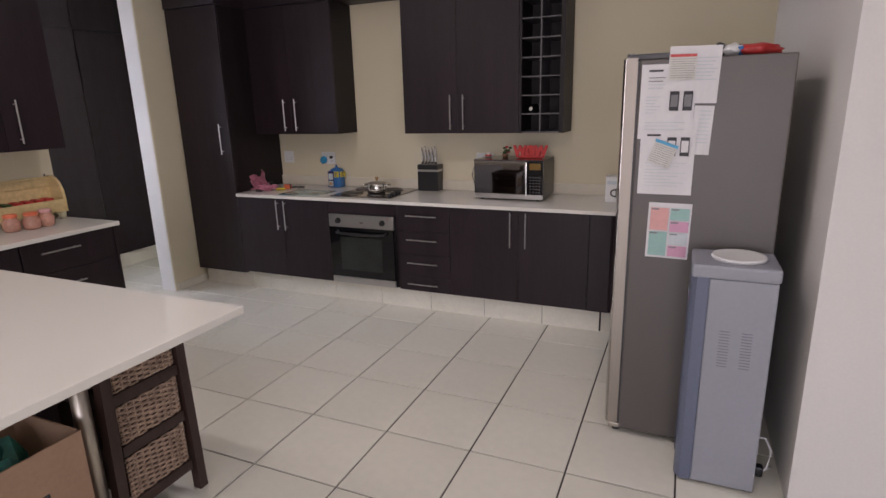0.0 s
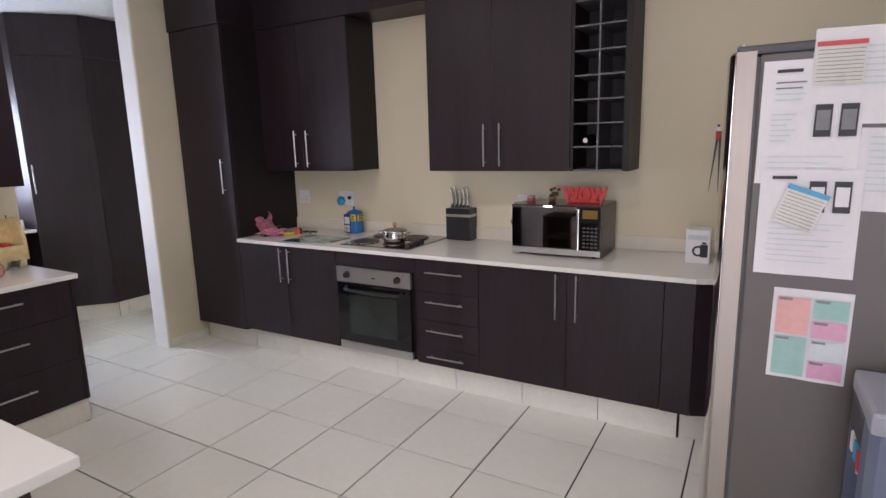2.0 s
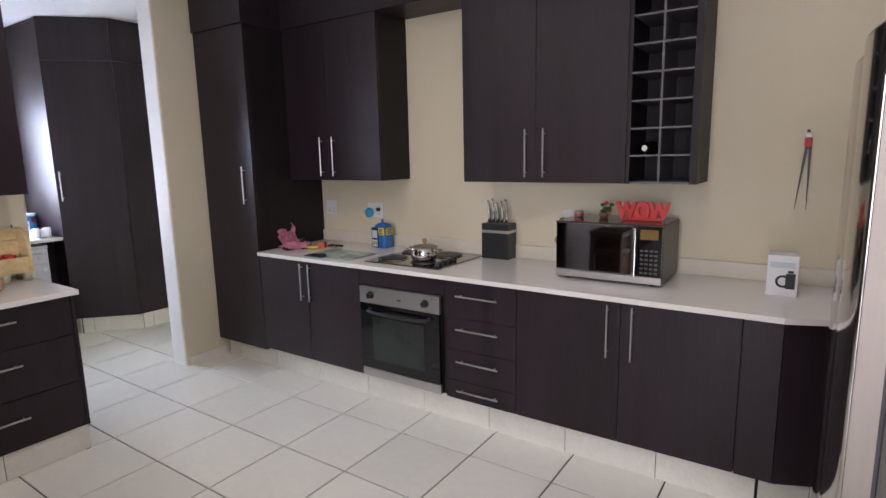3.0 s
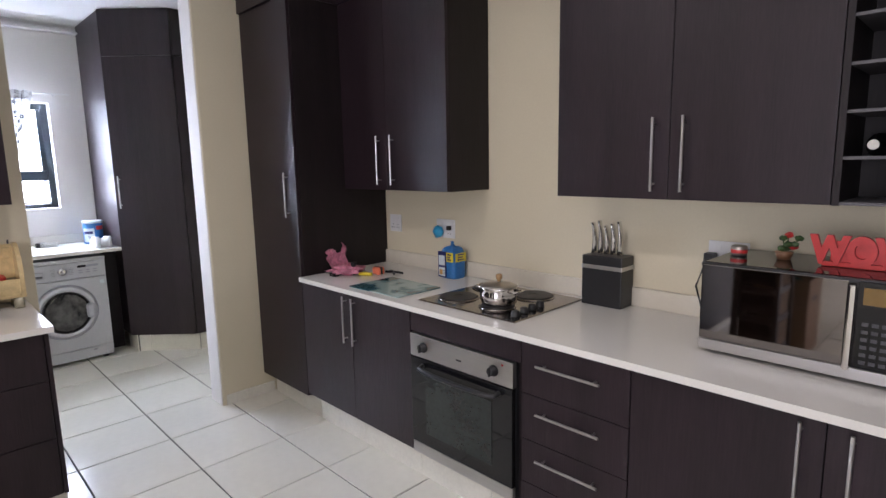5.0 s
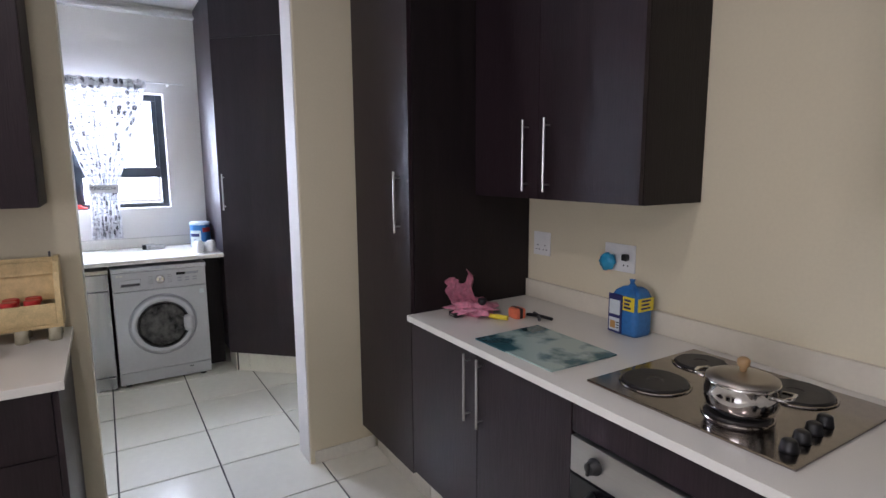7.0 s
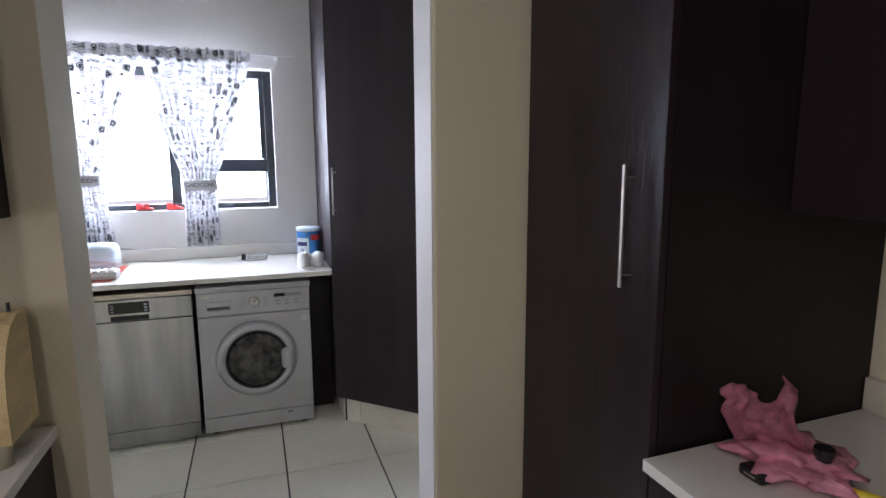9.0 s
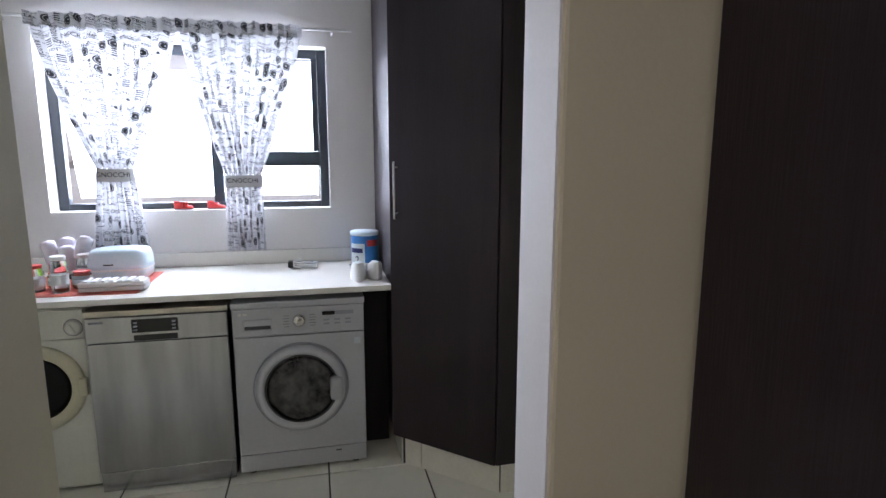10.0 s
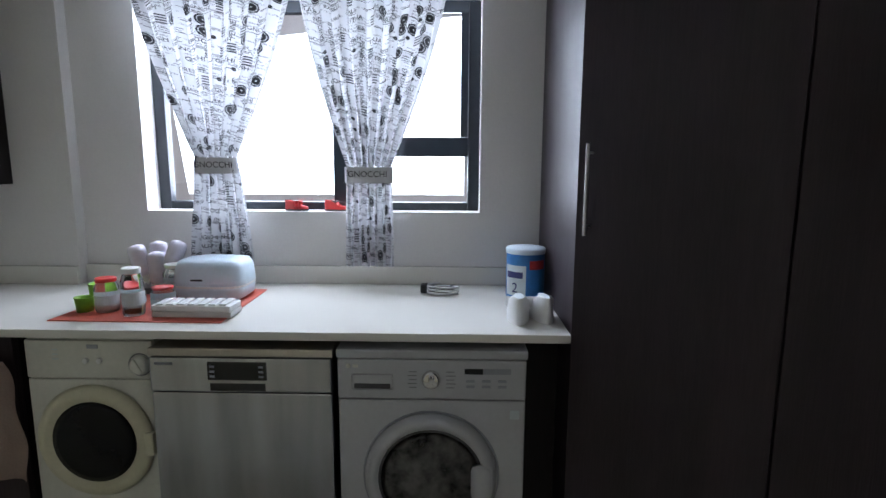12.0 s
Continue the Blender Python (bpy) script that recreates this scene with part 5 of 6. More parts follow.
for k in range(3):
    part("print_mark", box(HX + 0.0015, HX + 0.0026, 1.838, 1.858, 0.786 + 0.016 * k, 0.790 + 0.016 * k), M_PALE, pn)
D = (HX, 1.962, 0.505)
dr = part("door", lathe([(0.195, -0.002), (0.197, 0.010), (0.186, 0.022), (0.160, 0.026), (0.148, 0.018)], D, "x", 56), M_IVORY, td, "round ivory door ring", True)
part("glass", lathe([(0.149, 0.016), (0.120, 0.024), (0.010, 0.028)], D, "x", 40), mat("smoked_drum_glass", (0.006, 0.006, 0.007), 0.22, vary=0.1, spec=0.18), dr, "black domed glass", True)
part("handle", box(HX + 0.008, HX + 0.030, 2.135, 2.168, 0.465, 0.545, 0.006), M_IVORY, dr)

for machine, along in ((wm, 0.022), (dw, 0.030), (td, 0.025)):
    machine.location.y += along
sb = thing("base_cabinet", (-6.1, 1.1, 0.0), "dark wenge base cabinet beside the tumble dryer", "cabinet")
part("body", box(SX + 0.083, -5.822, 0.45, 1.735, 0.10, 0.870), M_WOODSIDE, sb)
for y0 in (0.455, 0.88, 1.31):
    part("door", box(-5.820, -5.802, y0, y0 + 0.42, 0.102, 0.868, 0.0015), M_WOOD, sb)
part("kick_board", box(SX + 0.083, -5.87, 0.45, 1.735, 0.0, 0.098), M_PLINTH, sb)
cl = thing("towel", (-5.79, 1.66, 0.40), "pale peach towel hanging at the cabinet front", "towel")
g = bmesh.new()
rows = []
for i in range(15):
    z = 0.80 - 0.42 * i / 14
    w = 0.07 + 0.055 * (i / 14) ** 0.6
    rows.append([g.verts.new((-5.782 + 0.016 * math.sin(k * 1.1 + i * 0.18) + 0.014, 1.655 + w * (k / 9 - 0.5) * 1.7 + 0.01 * math.sin(i * 0.8), z - 0.03 * abs(k / 9 - 0.5))) for k in range(10)])
for a, b in zip(rows, rows[1:]):
    for k in range(9):
        g.faces.new((a[k], b[k], b[k + 1], a[k + 1]))
bmesh.ops.solidify(g, geom=list(g.faces), thickness=0.005)
part("cloth", g, M_CLOTH, cl, smooth=True)
part("hook", lathe([(0.006, 0), (0.006, 0.02), (0.011, 0.022), (0.009, 0.028)], (-5.802, 1.655, 0.785), "x", 12), M_STEEL, cl)
su = thing("wall_cabinet", (-6.26, 1.28, 1.385), "dark wenge wall cabinet in the scullery", "cabinet")
part("body", box(SX + 0.063, -6.122, 0.45, 1.30, 1.330, 2.45), M_WOODSIDE, su)
for y0, y1 in ((0.45, 0.875), (0.875, 1.30)):
    part("door", box(-6.120, -6.102, y0 + 0.0015, y1 - 0.0015, 1.331, 2.45, 0.0015), M_WOOD, su)

# ---- curtains ----
def print_cloth():
    """White curtain cotton with rows of fine grey lettering; the large words and badges are shapes of their own."""
    m = bpy.data.materials.new("printed_cotton")
    m.use_nodes = True
    n, l = m.node_tree.nodes, m.node_tree.links
    uv = n.new("ShaderNodeUVMap")

    def math_node(op, a, b=None, c=None):
        k = n.new("ShaderNodeMath")
        k.operation = op
        for i, v in enumerate((a, b, c)):
            if v is None:
                continue
            if isinstance(v, (int, float)):
                k.inputs[i].default_value = v
            else:
                l.new(v, k.inputs[i])
        return k.outputs[0]

    def mapped(scale, loc=(0, 0, 0), rot=0.0):
        k = n.new("ShaderNodeMapping")
        k.inputs["Scale"].default_value, k.inputs["Location"].default_value = (*scale, 1), loc
        k.inputs["Rotation"].default_value = (0, 0, rot)
        l.new(uv.outputs["UV"], k.inputs["Vector"])
        return k.outputs["Vector"]

    def cells(scale, loc=(0, 0, 0), rot=0.0):
        v = mapped(scale, loc, rot)
        w = n.new("ShaderNodeTexWhiteNoise")
        w.noise_dimensions = "2D"
        fl = n.new("ShaderNodeVectorMath")
        fl.operation = "FLOOR"
        l.new(v, fl.inputs[0])
        l.new(fl.outputs["Vector"], w.inputs["Vector"])
        fr = n.new("ShaderNodeVectorMath")
        fr.operation = "FRACTION"
        l.new(v, fr.inputs[0])
        sp = n.new("ShaderNodeSeparateXYZ")
        l.new(fr.outputs["Vector"], sp.inputs[0])
        return w.outputs["Value"], sp.outputs["X"], sp.outputs["Y"]

    def lettering(scale, loc, rot, word, thresh):
        """Rows of broken strokes that read as lines of letters."""
        rnd, fx, fy = cells(scale, loc, rot)
        gl, gx, gy = cells((scale[0] * word, scale[1] * 3.0), loc, rot)
        row = math_node("MULTIPLY", math_node("GREATER_THAN", fy, 0.25), math_node("LESS_THAN", fy, 0.80))
        stroke = math_node("MULTIPLY", math_node("GREATER_THAN", gl, 0.36), math_node("GREATER_THAN", gx, 0.22))
        end = math_node("MULTIPLY", math_node("GREATER_THAN", fx, 0.10), math_node("LESS_THAN", fx, 0.92))
        keep = math_node("GREATER_THAN", rnd, thresh)
        return math_node("MULTIPLY", math_node("MULTIPLY", row, stroke), math_node("MULTIPLY", keep, end))

    small = lettering((13, 88), (0.0, 0.4, 0), 0.0, 18, 0.55)
    up = lettering((8, 60), (0.2, 0.0, 0), radians(90), 16, 0.72)
    inkf = math_node("MULTIPLY", math_node("MAXIMUM", small, up), 0.55)
    mix = n.new("ShaderNodeMix")
    mix.data_type = "RGBA"
    mix.inputs["A"].default_value, mix.inputs["B"].default_value = (0.70, 0.70, 0.72, 1), (0.012, 0.012, 0.018, 1)
    l.new(inkf, mix.inputs["Factor"])
    b = n["Principled BSDF"]
    b.inputs["Roughness"].default_value = 0.9
    l.new(mix.outputs["Result"], b.inputs["Base Color"])
    tr = n.new("ShaderNodeBsdfTranslucent")
    l.new(mix.outputs["Result"], tr.inputs["Color"])
    ms = n.new("ShaderNodeMixShader")
    ms.inputs[0].default_value = 0.15
    l.new(b.outputs[0], ms.inputs[1])
    l.new(tr.outputs[0], ms.inputs[2])
    l.new(ms.outputs[0], n["Material Output"].inputs["Surface"])
    return m


M_PRINT = print_cloth()
CXP = SX + 0.10


def cloth(name, parent, rows, cloth_w, folds, u0, depth):
    """A hanging pleated cloth: rows of (z, y0, y1, squeeze); the pleats deepen where the cloth is drawn in."""
    g = bmesh.new()
    lay = g.loops.layers.uv.new("UVMap")
    n, grid = 110, []
    for z, y0, y1, amp in rows:
        line = []
        for k in range(n + 1):
            a = k / n
            wob = 0.35 * noise.noise(Vector((a * 5 + u0 * 9, z * 1.3, 0)))
            x = CXP + depth * amp * math.sin(2 * math.pi * folds * a + wob * 3) + 0.012 * noise.noise(Vector((a * 9, z * 5, u0)))
            y = y0 + (y1 - y0) * (a + 0.010 * math.sin(2 * math.pi * folds * a * 2 + 1))
            line.append((g.verts.new((x, y, z + 0.004 * math.sin(2 * math.pi * folds * a))), (u0 + a * cloth_w, z)))
        grid.append(line)
    for a, b in zip(grid, grid[1:]):
        for k in range(n):
            q = (a[k], a[k + 1], b[k + 1], b[k])
            fc = g.faces.new([v for v, _ in q])
            for lp, (_, t) in zip(fc.loops, q):
                lp[lay].uv = t
    spots = [[v.co.copy() for v, _ in line] for line in grid]
    drape = part(name, g, M_PRINT, parent, smooth=True)
    prints(drape, spots, [row[0] for row in rows], cloth_w, int(u0 * 100) + len(rows))
    return drape


WORDS = ("GNOCCHI", "ITALIA", "RAVIOLI", "ALFREDO", "FRESH", "PENNE", "RAVIOLI", "GNOCCHI", "FRESH")


@functools.lru_cache(None)
def word_shape(body):
    """The outline mesh of a word, one unit high, centred."""
    cu = bpy.data.curves.new(body, "FONT")
    cu.body, cu.size, cu.align_x, cu.align_y, cu.resolution_u, cu.offset = body, 1.0, "CENTER", "CENTER", 2, 0.012
    tmp = bpy.data.objects.new(body, cu)
    scene.collection.objects.link(tmp)
    me = bpy.data.meshes.new_from_object(tmp.evaluated_get(bpy.context.evaluated_depsgraph_get()))
    bpy.data.objects.remove(tmp)
    vs, fs = [(v.co.x, v.co.y) for v in me.vertices], [tuple(p.vertices) for p in me.polygons]
    bpy.data.meshes.remove(me)
    return vs, fs


def bar_shape(w, h, lean=0.0, n=6):
    vs = [(w * (k / n - 0.5) + lean * sgn, sgn * h / 2) for k in range(n + 1) for sgn in (-1, 1)]
    return vs, [(2 * k, 2 * k + 2, 2 * k + 3, 2 * k + 1) for k in range(n)]


def ring_shape(r0, r1, lobes=0, n=24):
    vs = []
    for k in range(n):
        a = 2 * math.pi * k / n
        for rr in (r0, r1 * (1 + (0.08 * math.cos(lobes * a) if lobes else 0))):
            vs.append((rr * math.cos(a), rr * math.sin(a)))
    return vs, [(2 * k, 2 * k + 1, (2 * k + 3) % (2 * n), (2 * k + 2) % (2 * n)) for k in range(n)]


def prints(drape, spots, heights, width, seed):
    """Black words, badges, stripes and spoons that follow the folds of the cloth."""
    rnd = random.Random(seed)
    ztop, zlow = heights[0], heights[-1]
    vs, fs = [], []

    def stamp(shape, u, z, size=1.0, turn=0.0):
        c, sn, base = math.cos(turn), math.sin(turn), len(vs)
        for x, y in shape[0]:
            uu, zz = u + size * (c * x - sn * y), z + size * (sn * x + c * y)
            a = min(0.9999, max(0.0, uu / width)) * (len(spots[0]) - 1)
            b = min(0.9999, max(0.0, (ztop - zz) / (ztop - zlow))) * (len(spots) - 1)
            i, k = int(b), int(a)
            p = spots[i][k].lerp(spots[i][k + 1], a - k).lerp(spots[i + 1][k].lerp(spots[i + 1][k + 1], a - k), b - i)
            vs.append((p.x + 0.0032, p.y, p.z))
        fs.extend(tuple(base + q for q in f) for f in shape[1])

    z = ztop - 0.024
    row = 0
    while z > zlow + 0.02:
        u = 0.035 + 0.03 * (row % 3)
        while u < width - 0.03:
            pick = rnd.random()
            zz = z + rnd.uniform(-0.006, 0.006)
            if pick < 0.30:
                word = rnd.choice(WORDS)
                stamp(word_shape(word), u + 0.02, zz, rnd.choice((0.017, 0.021, 0.024)))
                if rnd.random() < 0.5:
                    stamp(bar_shape(0.07, 0.002), u + 0.02, zz - 0.014)
                u += 0.115
            elif pick < 0.48 and z < ztop - 0.05 and z > zlow + 0.06:
                stamp(word_shape(rnd.choice(WORDS)), u, zz, 0.022, rnd.choice((1, -1)) * math.pi / 2)
                u += 0.055
            elif pick < 0.68:
                lob = rnd.choice((0, 0, 8))
                stamp(ring_shape(0.0165, 0.0215, lob), u, zz)
                stamp(ring_shape(0.003, 0.0145), u, zz)
                u += 0.065
            elif pick < 0.80:
                for k in range(4):
                    stamp(bar_shape(0.034, 0.005, 0.001), u, zz - 0.015 + 0.010 * k, 1.0, 0.12)
                u += 0.065
            elif pick < 0.90:
                stamp(bar_shape(0.050, 0.003), u, zz)
                stamp(ring_shape(0.0005, 0.008, 2, 12), u + 0.03, zz)
                u += 0.085
            else:
                for k in range(3):
                    stamp(bar_shape(0.05 - 0.012 * (k % 2), 0.0022), u, zz - 0.008 + 0.008 * k)
                u += 0.075
        z -= 0.039
        row += 1
    me = bpy.data.meshes.new("print")
    me.from_pydata(vs, [], fs)
    me.materials.append(M_INKD)
    ob = tagged(new("print", me), kind="stuff")
    ob.parent = drape
    WORLD[ob] = Matrix()


def curtain(y0, y1, t0, t1, tz, b0, b1, bz, u0):
    c = thing("curtain", (CXP, (y0 + y1) / 2, bz), "white cotton curtain printed with black words, tied back", "curtain", "window curtains")
    rows = []
    for i in range(31):
        s = i / 30
        z = 2.165 + (tz + 0.03 - 2.165) * s
        e = s ** 1.35
        rows.append((z, y0 + (t0 - y0) * e, y1 + (t1 - y1) * e, 0.75 + 0.35 * s))
    cloth("drape", c, rows, 0.80, 8, u0, 0.020)
    rows = []
    for i in range(17):
        s = i / 16
        rows.append((tz + 0.032 + (bz - tz - 0.032) * s, t0 + (b0 - t0) * s ** 0.7, t1 + (b1 - t1) * s ** 0.7, 1.0))
    cloth("tail", c, rows, 0.55, 6, u0 + 0.1, 0.018)
    rows = [(2.200 - 0.065 * i / 8, y0 - 0.012, y1 + 0.008, 1.0 + 0.1 * i / 8) for i in range(9)]
    h = cloth("header", c, rows, 0.95, 10, u0 + 0.4, 0.014)
    h.location = (0.018, 0, 0)
    tb = bmesh.new()
    m = (t0 + t1) / 2
    prof = []
    for k in range(24):
        a = 2 * math.pi * k / 24
        prof.append((CXP + 0.036 * math.sin(a), m + (t1 - t0) * 0.54 * math.cos(a)))
    prism(prof, tz - 0.035, tz + 0.030, bm=tb)
    tie = part("tie_band", tb, mat("tie_cotton", (0.66, 0.66, 0.68), 0.9, vary=0.06, scale=20, bump=0.2, bump_scale=200), c, "grey-white tie band lettered gnocchi")
    text("GNOCCHI", 0.034, Matrix.Translation((CXP + 0.0375, m, tz)) @ TO_EAST, M_INKD, tie)
    return c


curtain(1.862, 2.530, 2.110, 2.275, 1.415, 2.062, 2.328, 1.000, 0.0)
curtain(2.542, 3.148, 2.730, 2.915, 1.380, 2.715, 2.922, 0.995, 1.37)
rd = thing("curtain_rod", (SX + 0.10, 2.57, 2.185), "thin white curtain rod above the window", "rod")
part("rod", rod((CXP, 1.70, 2.185), (CXP, 3.425, 2.185), 0.007, 12), M_WHITEPL, rd)
for y in (1.72, 3.32):
    part("bracket", box(SX + 0.001, CXP + 0.006, y - 0.006, y + 0.006, 2.173, 2.193, 0.002), M_WHITEPL, rd)


# ---- small things in the scullery ----
def shoe(at, turn, size, material, sole, label, group):
    """A baby shoe: a sole, a rounded upper with an open top, and a tongue."""
    R = Matrix.Translation(at) @ pose(0, 0, 0, 0, 0, turn) @ Matrix.Scale(size, 4)
    s = thing("baby_shoe", at, label, "shoe", group)
    out = [(0.5 * math.cos(a) * (1.0 if math.cos(a) > 0 else 0.95), 0.19 * math.sin(a) * (1 + 0.15 * math.cos(a))) for a in [2 * math.pi * k / 28 for k in range(28)]]
    part("sole", prism(out, 0.0, 0.07, m=R), sole, s)
    g = bmesh.new()
    rings = []
    for i in range(9):
        f = i / 8
        ring = []
        for x, y in out:
            back = 0.5 - x
            top = 0.22 + 0.24 * min(1.0, max(0.0, back - 0.15) / 0.5)
            k = 1 - 0.42 * f ** 2
            ring.append(g.verts.new(R @ Vector((x * (1 - 0.20 * f ** 2) - 0.10 * f ** 2, y * k, 0.07 + (top - 0.07) * math.sin(f * math.pi / 2)))))
        rings.append(ring)
    for a, b in zip(rings, rings[1:]):
        for k in range(28):
            g.faces.new((a[k], a[(k + 1) % 28], b[(k + 1) % 28], b[k]))
    up = part("upper", g, material, s, smooth=True)
    part("opening", prism([(x * 0.5 - 0.16, y * 0.45) for x, y in out], 0.30, 0.42, m=R), M_DGREY if material == M_RED else M_PALE, up)
    part("strap", box(-0.02, 0.12, -0.165, 0.165, 0.26, 0.30, 0.01, m=R), material, up)
    return s


SILL = WZ0
shoe((SX - 0.045, 2.478, SILL + 0.0005), 92, 0.105, M_RED, M_INKD, "small red baby shoe on the window sill", "red baby shoes")
shoe((SX - 0.045, 2.652, SILL + 0.0005), 84, 0.105, M_RED, M_INKD, "small red baby shoe on the window sill", "red baby shoes")
shoe((-5.945, 3.398, 0.9005), 176, 0.200, M_WHITEPL, M_WHITEPL, "small white baby shoe on the scullery worktop", "white baby shoes")
shoe((-5.960, 3.480, 0.9005), 186, 0.195, M_WHITEPL, M_WHITEPL, "small white baby shoe on the scullery worktop", "white baby shoes")

tn = thing("formula_tin", (-6.30, 3.455, 0.90), "blue and white milk formula tin with plastic lid", "tin")
TC = (-6.27, 3.462, 0)
part("can", lathe([(0.074, 0.9005), (0.076, 0.904), (0.076, 1.080), (0.074, 1.084)], TC, n=36), M_BLUE, tn, smooth=True)
part("lid", lathe([(0.078, 1.078), (0.079, 1.096), (0.074, 1.100)], TC, n=36), M_FROST, tn, "pale plastic lid", True)
def on_tin(a0, a1, z0, z1, mm, nm, r=0.0768):
    g = bmesh.new()
    k = 10
    lo = [g.verts.new((TC[0] + r * math.cos(a), TC[1] + r * math.sin(a), z0)) for a in [radians(a0 + (a1 - a0) * i / k) for i in range(k + 1)]]
    hi = [g.verts.new((TC[0] + r * math.cos(a), TC[1] + r * math.sin(a), z1)) for a in [radians(a0 + (a1 - a0) * i / k) for i in range(k + 1)]]
    for i in range(k):
        g.faces.new((lo[i], lo[i + 1], hi[i + 1], hi[i]))
    part(nm, g, mm, tn, smooth=True)
on_tin(-75, -5, 0.915, 1.035, M_PALE, "label_cloud")
on_tin(-70, -14, 0.985, 1.010, M_NAVY, "brand_bar", 0.0774)
on_tin(5, 60, 1.02, 1.055, M_RED, "label_corner")
text("2", 0.055, Matrix.Translation((TC[0] + 0.0778 * math.cos(radians(-38)), TC[1] + 0.0778 * math.sin(radians(-38)), 0.945)) @ pose(0, 0, 0, 90, 0, 90 - 38), M_NAVY, tn)

cbm = thing("power_adapter", (-6.30, 3.12, 0.90), "black adapter with coiled black and white cable", "cable")
part("adapter", box(-6.34, -6.29, 3.04, 3.10, 0.9005, 0.935, 0.006), M_BLACK, cbm)
part("cable", tube([(-6.28 + 0.03 * math.sin(k * 0.9) * (1 + 0.1 * (k % 3)), 3.13 + 0.065 * math.cos(k * 0.9), 0.906 + 0.0018 * k) for k in range(20)], 0.0045), M_WHITEPL, cbm, smooth=True)
part("cable", tube([(-6.29 + 0.026 * math.sin(k * 0.8 + 1), 3.12 + 0.06 * math.cos(k * 0.8 + 1), 0.907 + 0.0016 * k) for k in range(18)], 0.0045), M_BLACK, cbm, smooth=True)

pm = thing("placemat", (-6.13, 2.06, 0.90), "red woven placemat under bottles and jars", "mat")
part("mat", prism([(-5.848, 1.820), (-5.842, 2.405), (-6.330, 2.398), (-6.345, 1.85)], 0.9004, 0.9035), M_MAT, pm)
sz = thing("bottle_steriliser", (-6.21, 2.238, 0.904), "translucent white baby bottle steriliser with domed lid", "steriliser")
def rounded(w, d, k=28, p=0.55):
    return [(d / 2 * math.copysign(abs(math.cos(a)) ** p, math.cos(a)), w / 2 * math.copysign(abs(math.sin(a)) ** p, math.sin(a))) for a in [2 * math.pi * i / k for i in range(k)]]
def stack(levels, at, w, d, p=0.55):
    g = bmesh.new()
    prev = None
    for s, z in levels:
        ring = [g.verts.new((at[0] + x * s, at[1] + y * s, z)) for x, y in rounded(w, d, p=p)]
        if prev:
            for k in range(len(ring)):
                g.faces.new((prev[k], prev[(k + 1) % len(ring)], ring[(k + 1) % len(ring)], ring[k]))
        else:
            g.faces.new(ring[::-1])
        prev = ring
    g.faces.new(prev)
    return g
part("base", stack([(0.86, 0.9040), (0.97, 0.915), (1.0, 0.945), (1.0, 0.960)], (-6.21, 2.238), 0.275, 0.22), M_FROST, sz, smooth=True)
part("lid", stack([(1.015, 0.961), (1.01, 0.985), (0.97, 1.030), (0.88, 1.052), (0.55, 1.060)], (-6.21, 2.238), 0.275, 0.22), M_FROST, sz, "domed translucent lid", True)
part("rim", stack([(1.025, 0.955), (1.025, 0.963)], (-6.21, 2.238), 0.275, 0.22), M_WHITEPL, sz)
part("print_bar", box(-6.0965, -6.0955, 2.19, 2.235, 0.985, 0.992), M_INKD, sz)
tray = thing("ice_tray", (-5.94, 2.285, 0.904), "white plastic ice cube tray stacked on another", "tray")
for k, z in enumerate((0.9040, 0.926)):
    part("tray", box(-5.990 + 0.005 * k, -5.892 + 0.004 * k, 2.150, 2.422, z, z + 0.020, 0.004), M_WHITEPL, tray)
for i in range(7):
    part("cell_ridge", box(-5.980, -5.893, 2.164 + i * 0.036, 2.190 + i * 0.036, 0.946, 0.953, 0.003), M_WHITEPL, tray)
def jar(x, y, r, h, lid, contents, label):
    j = thing("glass_jar", (x, y, 0.9036), label, "jar", "jars on the placemat")
    z = 0.9038
    part("glass", lathe([(r * 0.9, z), (r, z + 0.008), (r, z + h * 0.72), (r * 0.78, z + h * 0.86), (r * 0.78, z + h * 0.90)], (x, y, 0), n=24), M_CLEAR, j, smooth=True)
    if contents:
        part("contents", lathe([(r * 0.82, z + 0.006), (r * 0.88, z + 0.012), (r * 0.88, z + h * 0.45), (0.002, z + h * 0.47)], (x, y, 0), n=20), contents, j, smooth=True)
    part("lid", lathe([(r * 0.84, z + h * 0.885), (r * 0.86, z + h * 0.99), (r * 0.78, z + h)], (x, y, 0), n=24), lid, j)
    part("label", lathe([(r * 1.012, z + h * 0.22), (r * 1.012, z + h * 0.50)], (x, y, 0), n=24), M_PALE, j)
jar(-5.930, 2.068, 0.036, 0.165, M_WHITEPL, None, "tall clear glass jar with white lid on placemat")
jar(-5.975, 1.948, 0.040, 0.120, M_RED, M_WHITEPL, "clear glass jar with red lid on placemat")
jar(-6.195, 2.085, 0.046, 0.130, M_WHITEPL, None, "round clear glass jar with white lid on placemat")
jar(-6.02, 2.125, 0.042, 0.080, M_RED, M_FOOD, "short glass jar with red lid on placemat")
jar(-6.03, 2.015, 0.036, 0.075, M_RED, M_FOOD, "short glass jar with red lid on placemat")
for k, (x, y, h) in enumerate(((-5.965, 1.872, 0.050), (-6.05, 1.868, 0.080))):
    c = thing("plastic_cup", (x, y, 0.9036), "lime green plastic measuring cup on placemat", "cup", "lime cups")
    part("cup", lathe([(0.026, 0.9038), (0.031, 0.9038 + h), (0.028, 0.9038 + h), (0.024, 0.912)], (x, y, 0), n=22), M_LIME, c, smooth=True)
    part("rim", torus((x, y, 0.9038 + h), 0.0305, 0.002, "z", 24, 6), M_LIME, c)
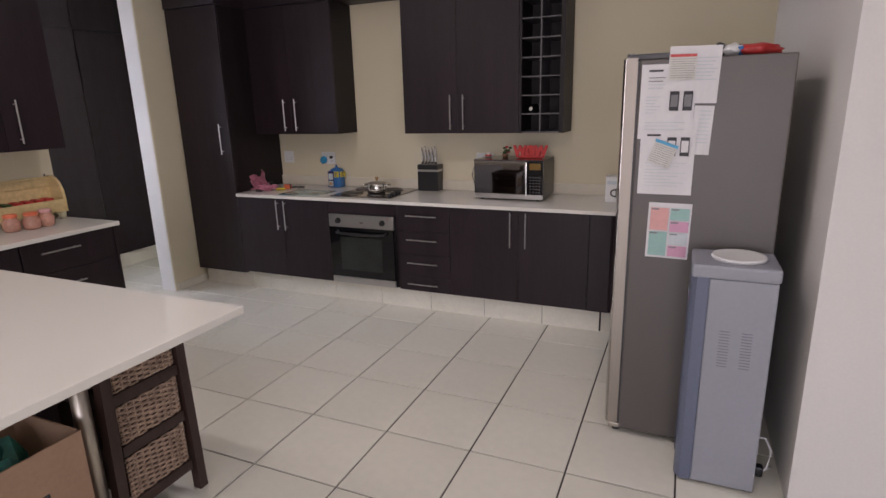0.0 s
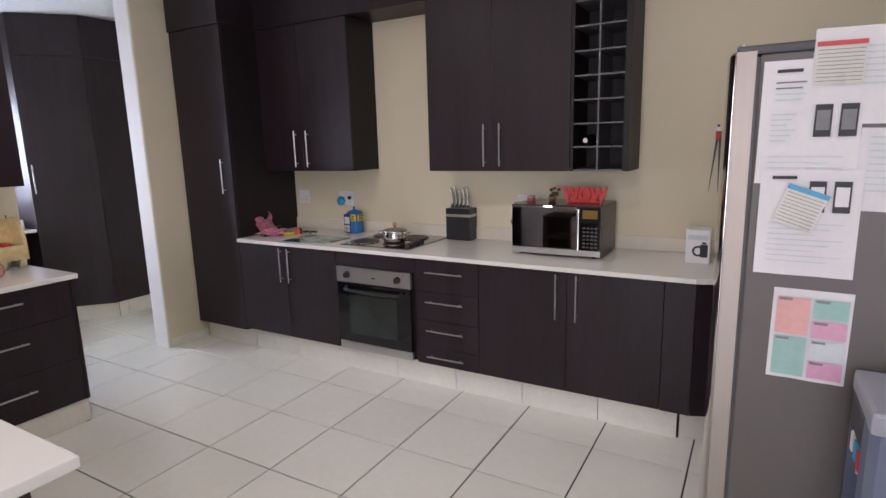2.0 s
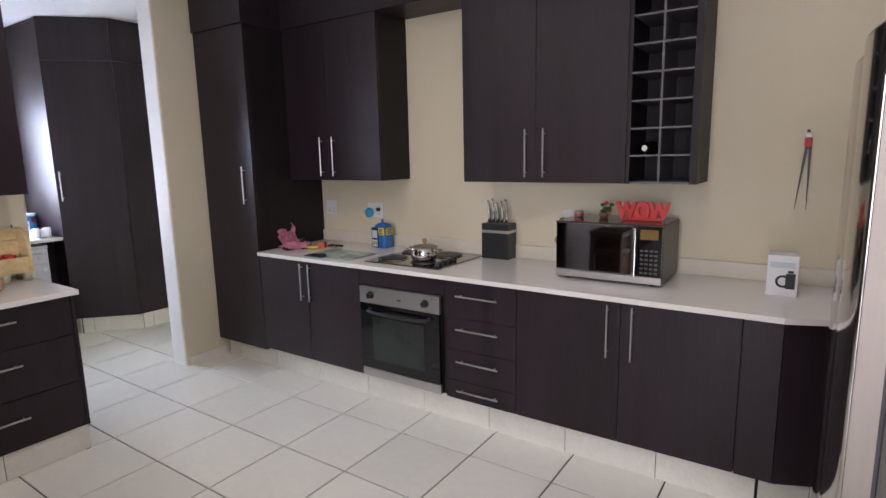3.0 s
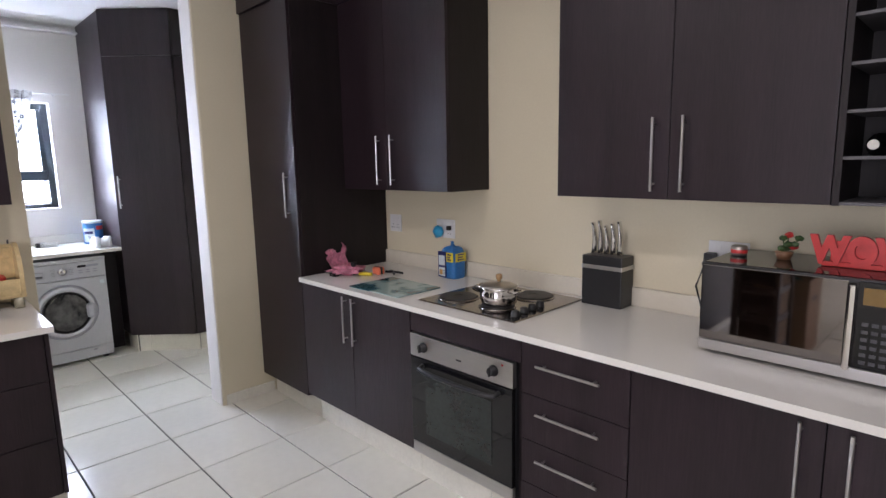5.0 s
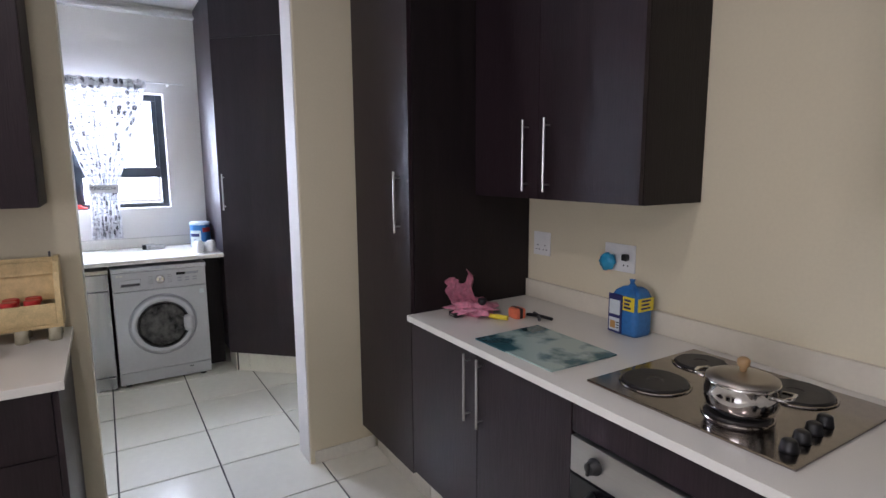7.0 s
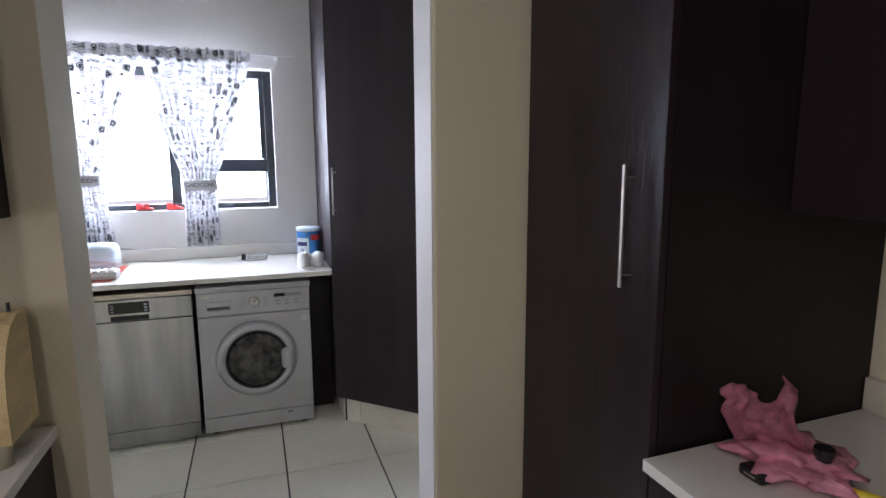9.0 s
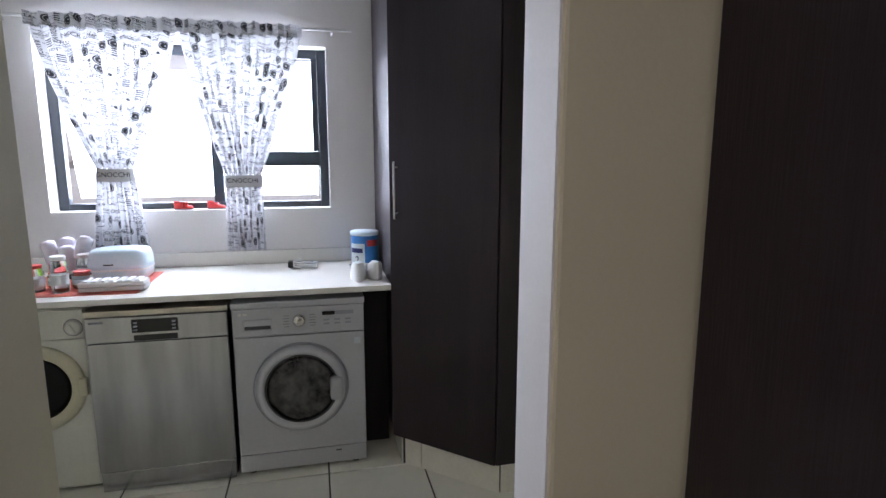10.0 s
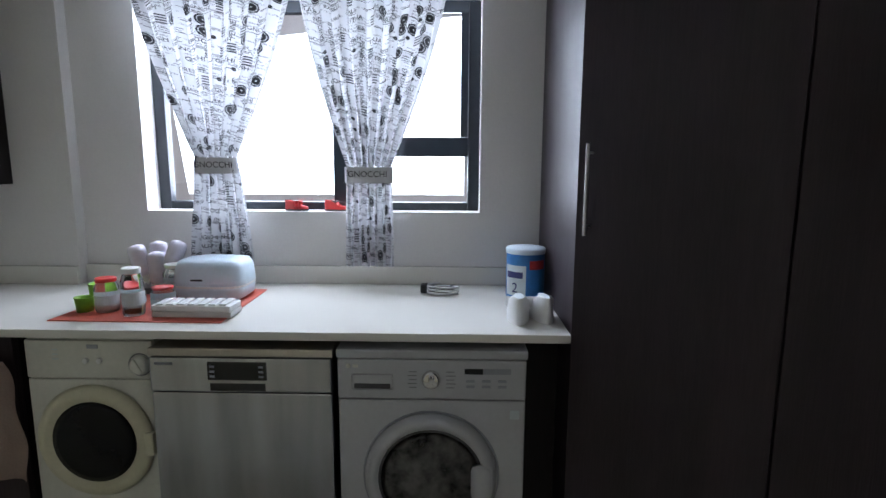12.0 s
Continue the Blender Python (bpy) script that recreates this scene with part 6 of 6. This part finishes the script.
rk = thing("bottle_rack", (-6.30, 1.98, 0.9036), "bottle drying rack with dark tray and upright pegs", "rack")
part("tray", box(-6.36, -6.21, 1.895, 2.085, 0.9038, 0.930, 0.008), M_DGREY, rk, "dark tray")
for i in range(4):
    part("peg", rod((-6.29, 1.92 + 0.045 * i, 0.928), (-6.29 + 0.01 * (i % 2), 1.91 + 0.052 * i, 1.05), 0.004, 8), M_CYAN if i == 2 else M_WHITEPL, rk)
for k, (x, y, z, tilt) in enumerate(((-6.27, 1.905, 0.99, -14), (-6.30, 1.965, 1.0, 3), (-6.25, 1.985, 0.965, -5), (-6.27, 2.045, 1.01, 24))):
    bt = thing("baby_bottle", (x, y, z), "clear lilac baby bottle upturned on the rack", "bottle", "baby bottles")
    R = Matrix.Translation((x, y, z + 0.035)) @ pose(0, 0, 0, -tilt, 0, 0) @ Matrix.Scale(1.15, 4)
    part("bottle", lathe([(0.024, -0.05), (0.030, -0.035), (0.030, 0.04), (0.027, 0.055), (0.010, 0.062)], (0, 0, 0), n=20, m=R), M_LILACPL, bt, smooth=True)
    part("collar", lathe([(0.026, -0.064), (0.027, -0.048)], (0, 0, 0), n=20, m=R), M_WHITEPL, bt)

# ---- floor tiles ----
PX, PY, TX, TY = 0.4565, 0.459, -1.583, 3.218


def tile_mesh():
    bm = box(0.0038, PX - 0.0038, 0.0038, PY - 0.0038, -0.008, 0.0)
    top = [e for e in bm.edges if all(abs(v.co.z) < 1e-6 for v in e.verts)]
    bmesh.ops.bevel(bm, geom=top, offset=0.0018, segments=1, affect="EDGES")
    me = bpy.data.meshes.new("tile")
    bmesh.ops.recalc_face_normals(bm, faces=bm.faces)
    bm.to_mesh(me)
    bm.free()
    me.materials.append(M_TILE)
    return me


floor = bpy.data.objects["floor"]
shared = tile_mesh()
rest = bmesh.new()
for i in range(-11, 13):
    for j in range(-16, 4):
        x, y = TX + i * PX, TY + j * PY
        if x < SX - 0.2 or x > 4.1 or y < -3.9:
            continue
        if -6.6 < x < 1.1 and 0.3 < y < 4.1 and not (x < -4.4 and y < 1.2):
            ob = new("tile", shared)
            ob.location = (x, y, random.uniform(-0.0005, 0.0))
            ob.rotation_euler = (random.uniform(-0.0008, 0.0008), random.uniform(-0.0008, 0.0008), 0)
            ob.parent = floor
        else:
            box(x + 0.0038, x + PX - 0.0038, y + 0.0038, y + PY - 0.0038, -0.008, -0.0004, bm=rest)
tagged(part("tile_field", rest, M_TILE, floor), kind="stuff")
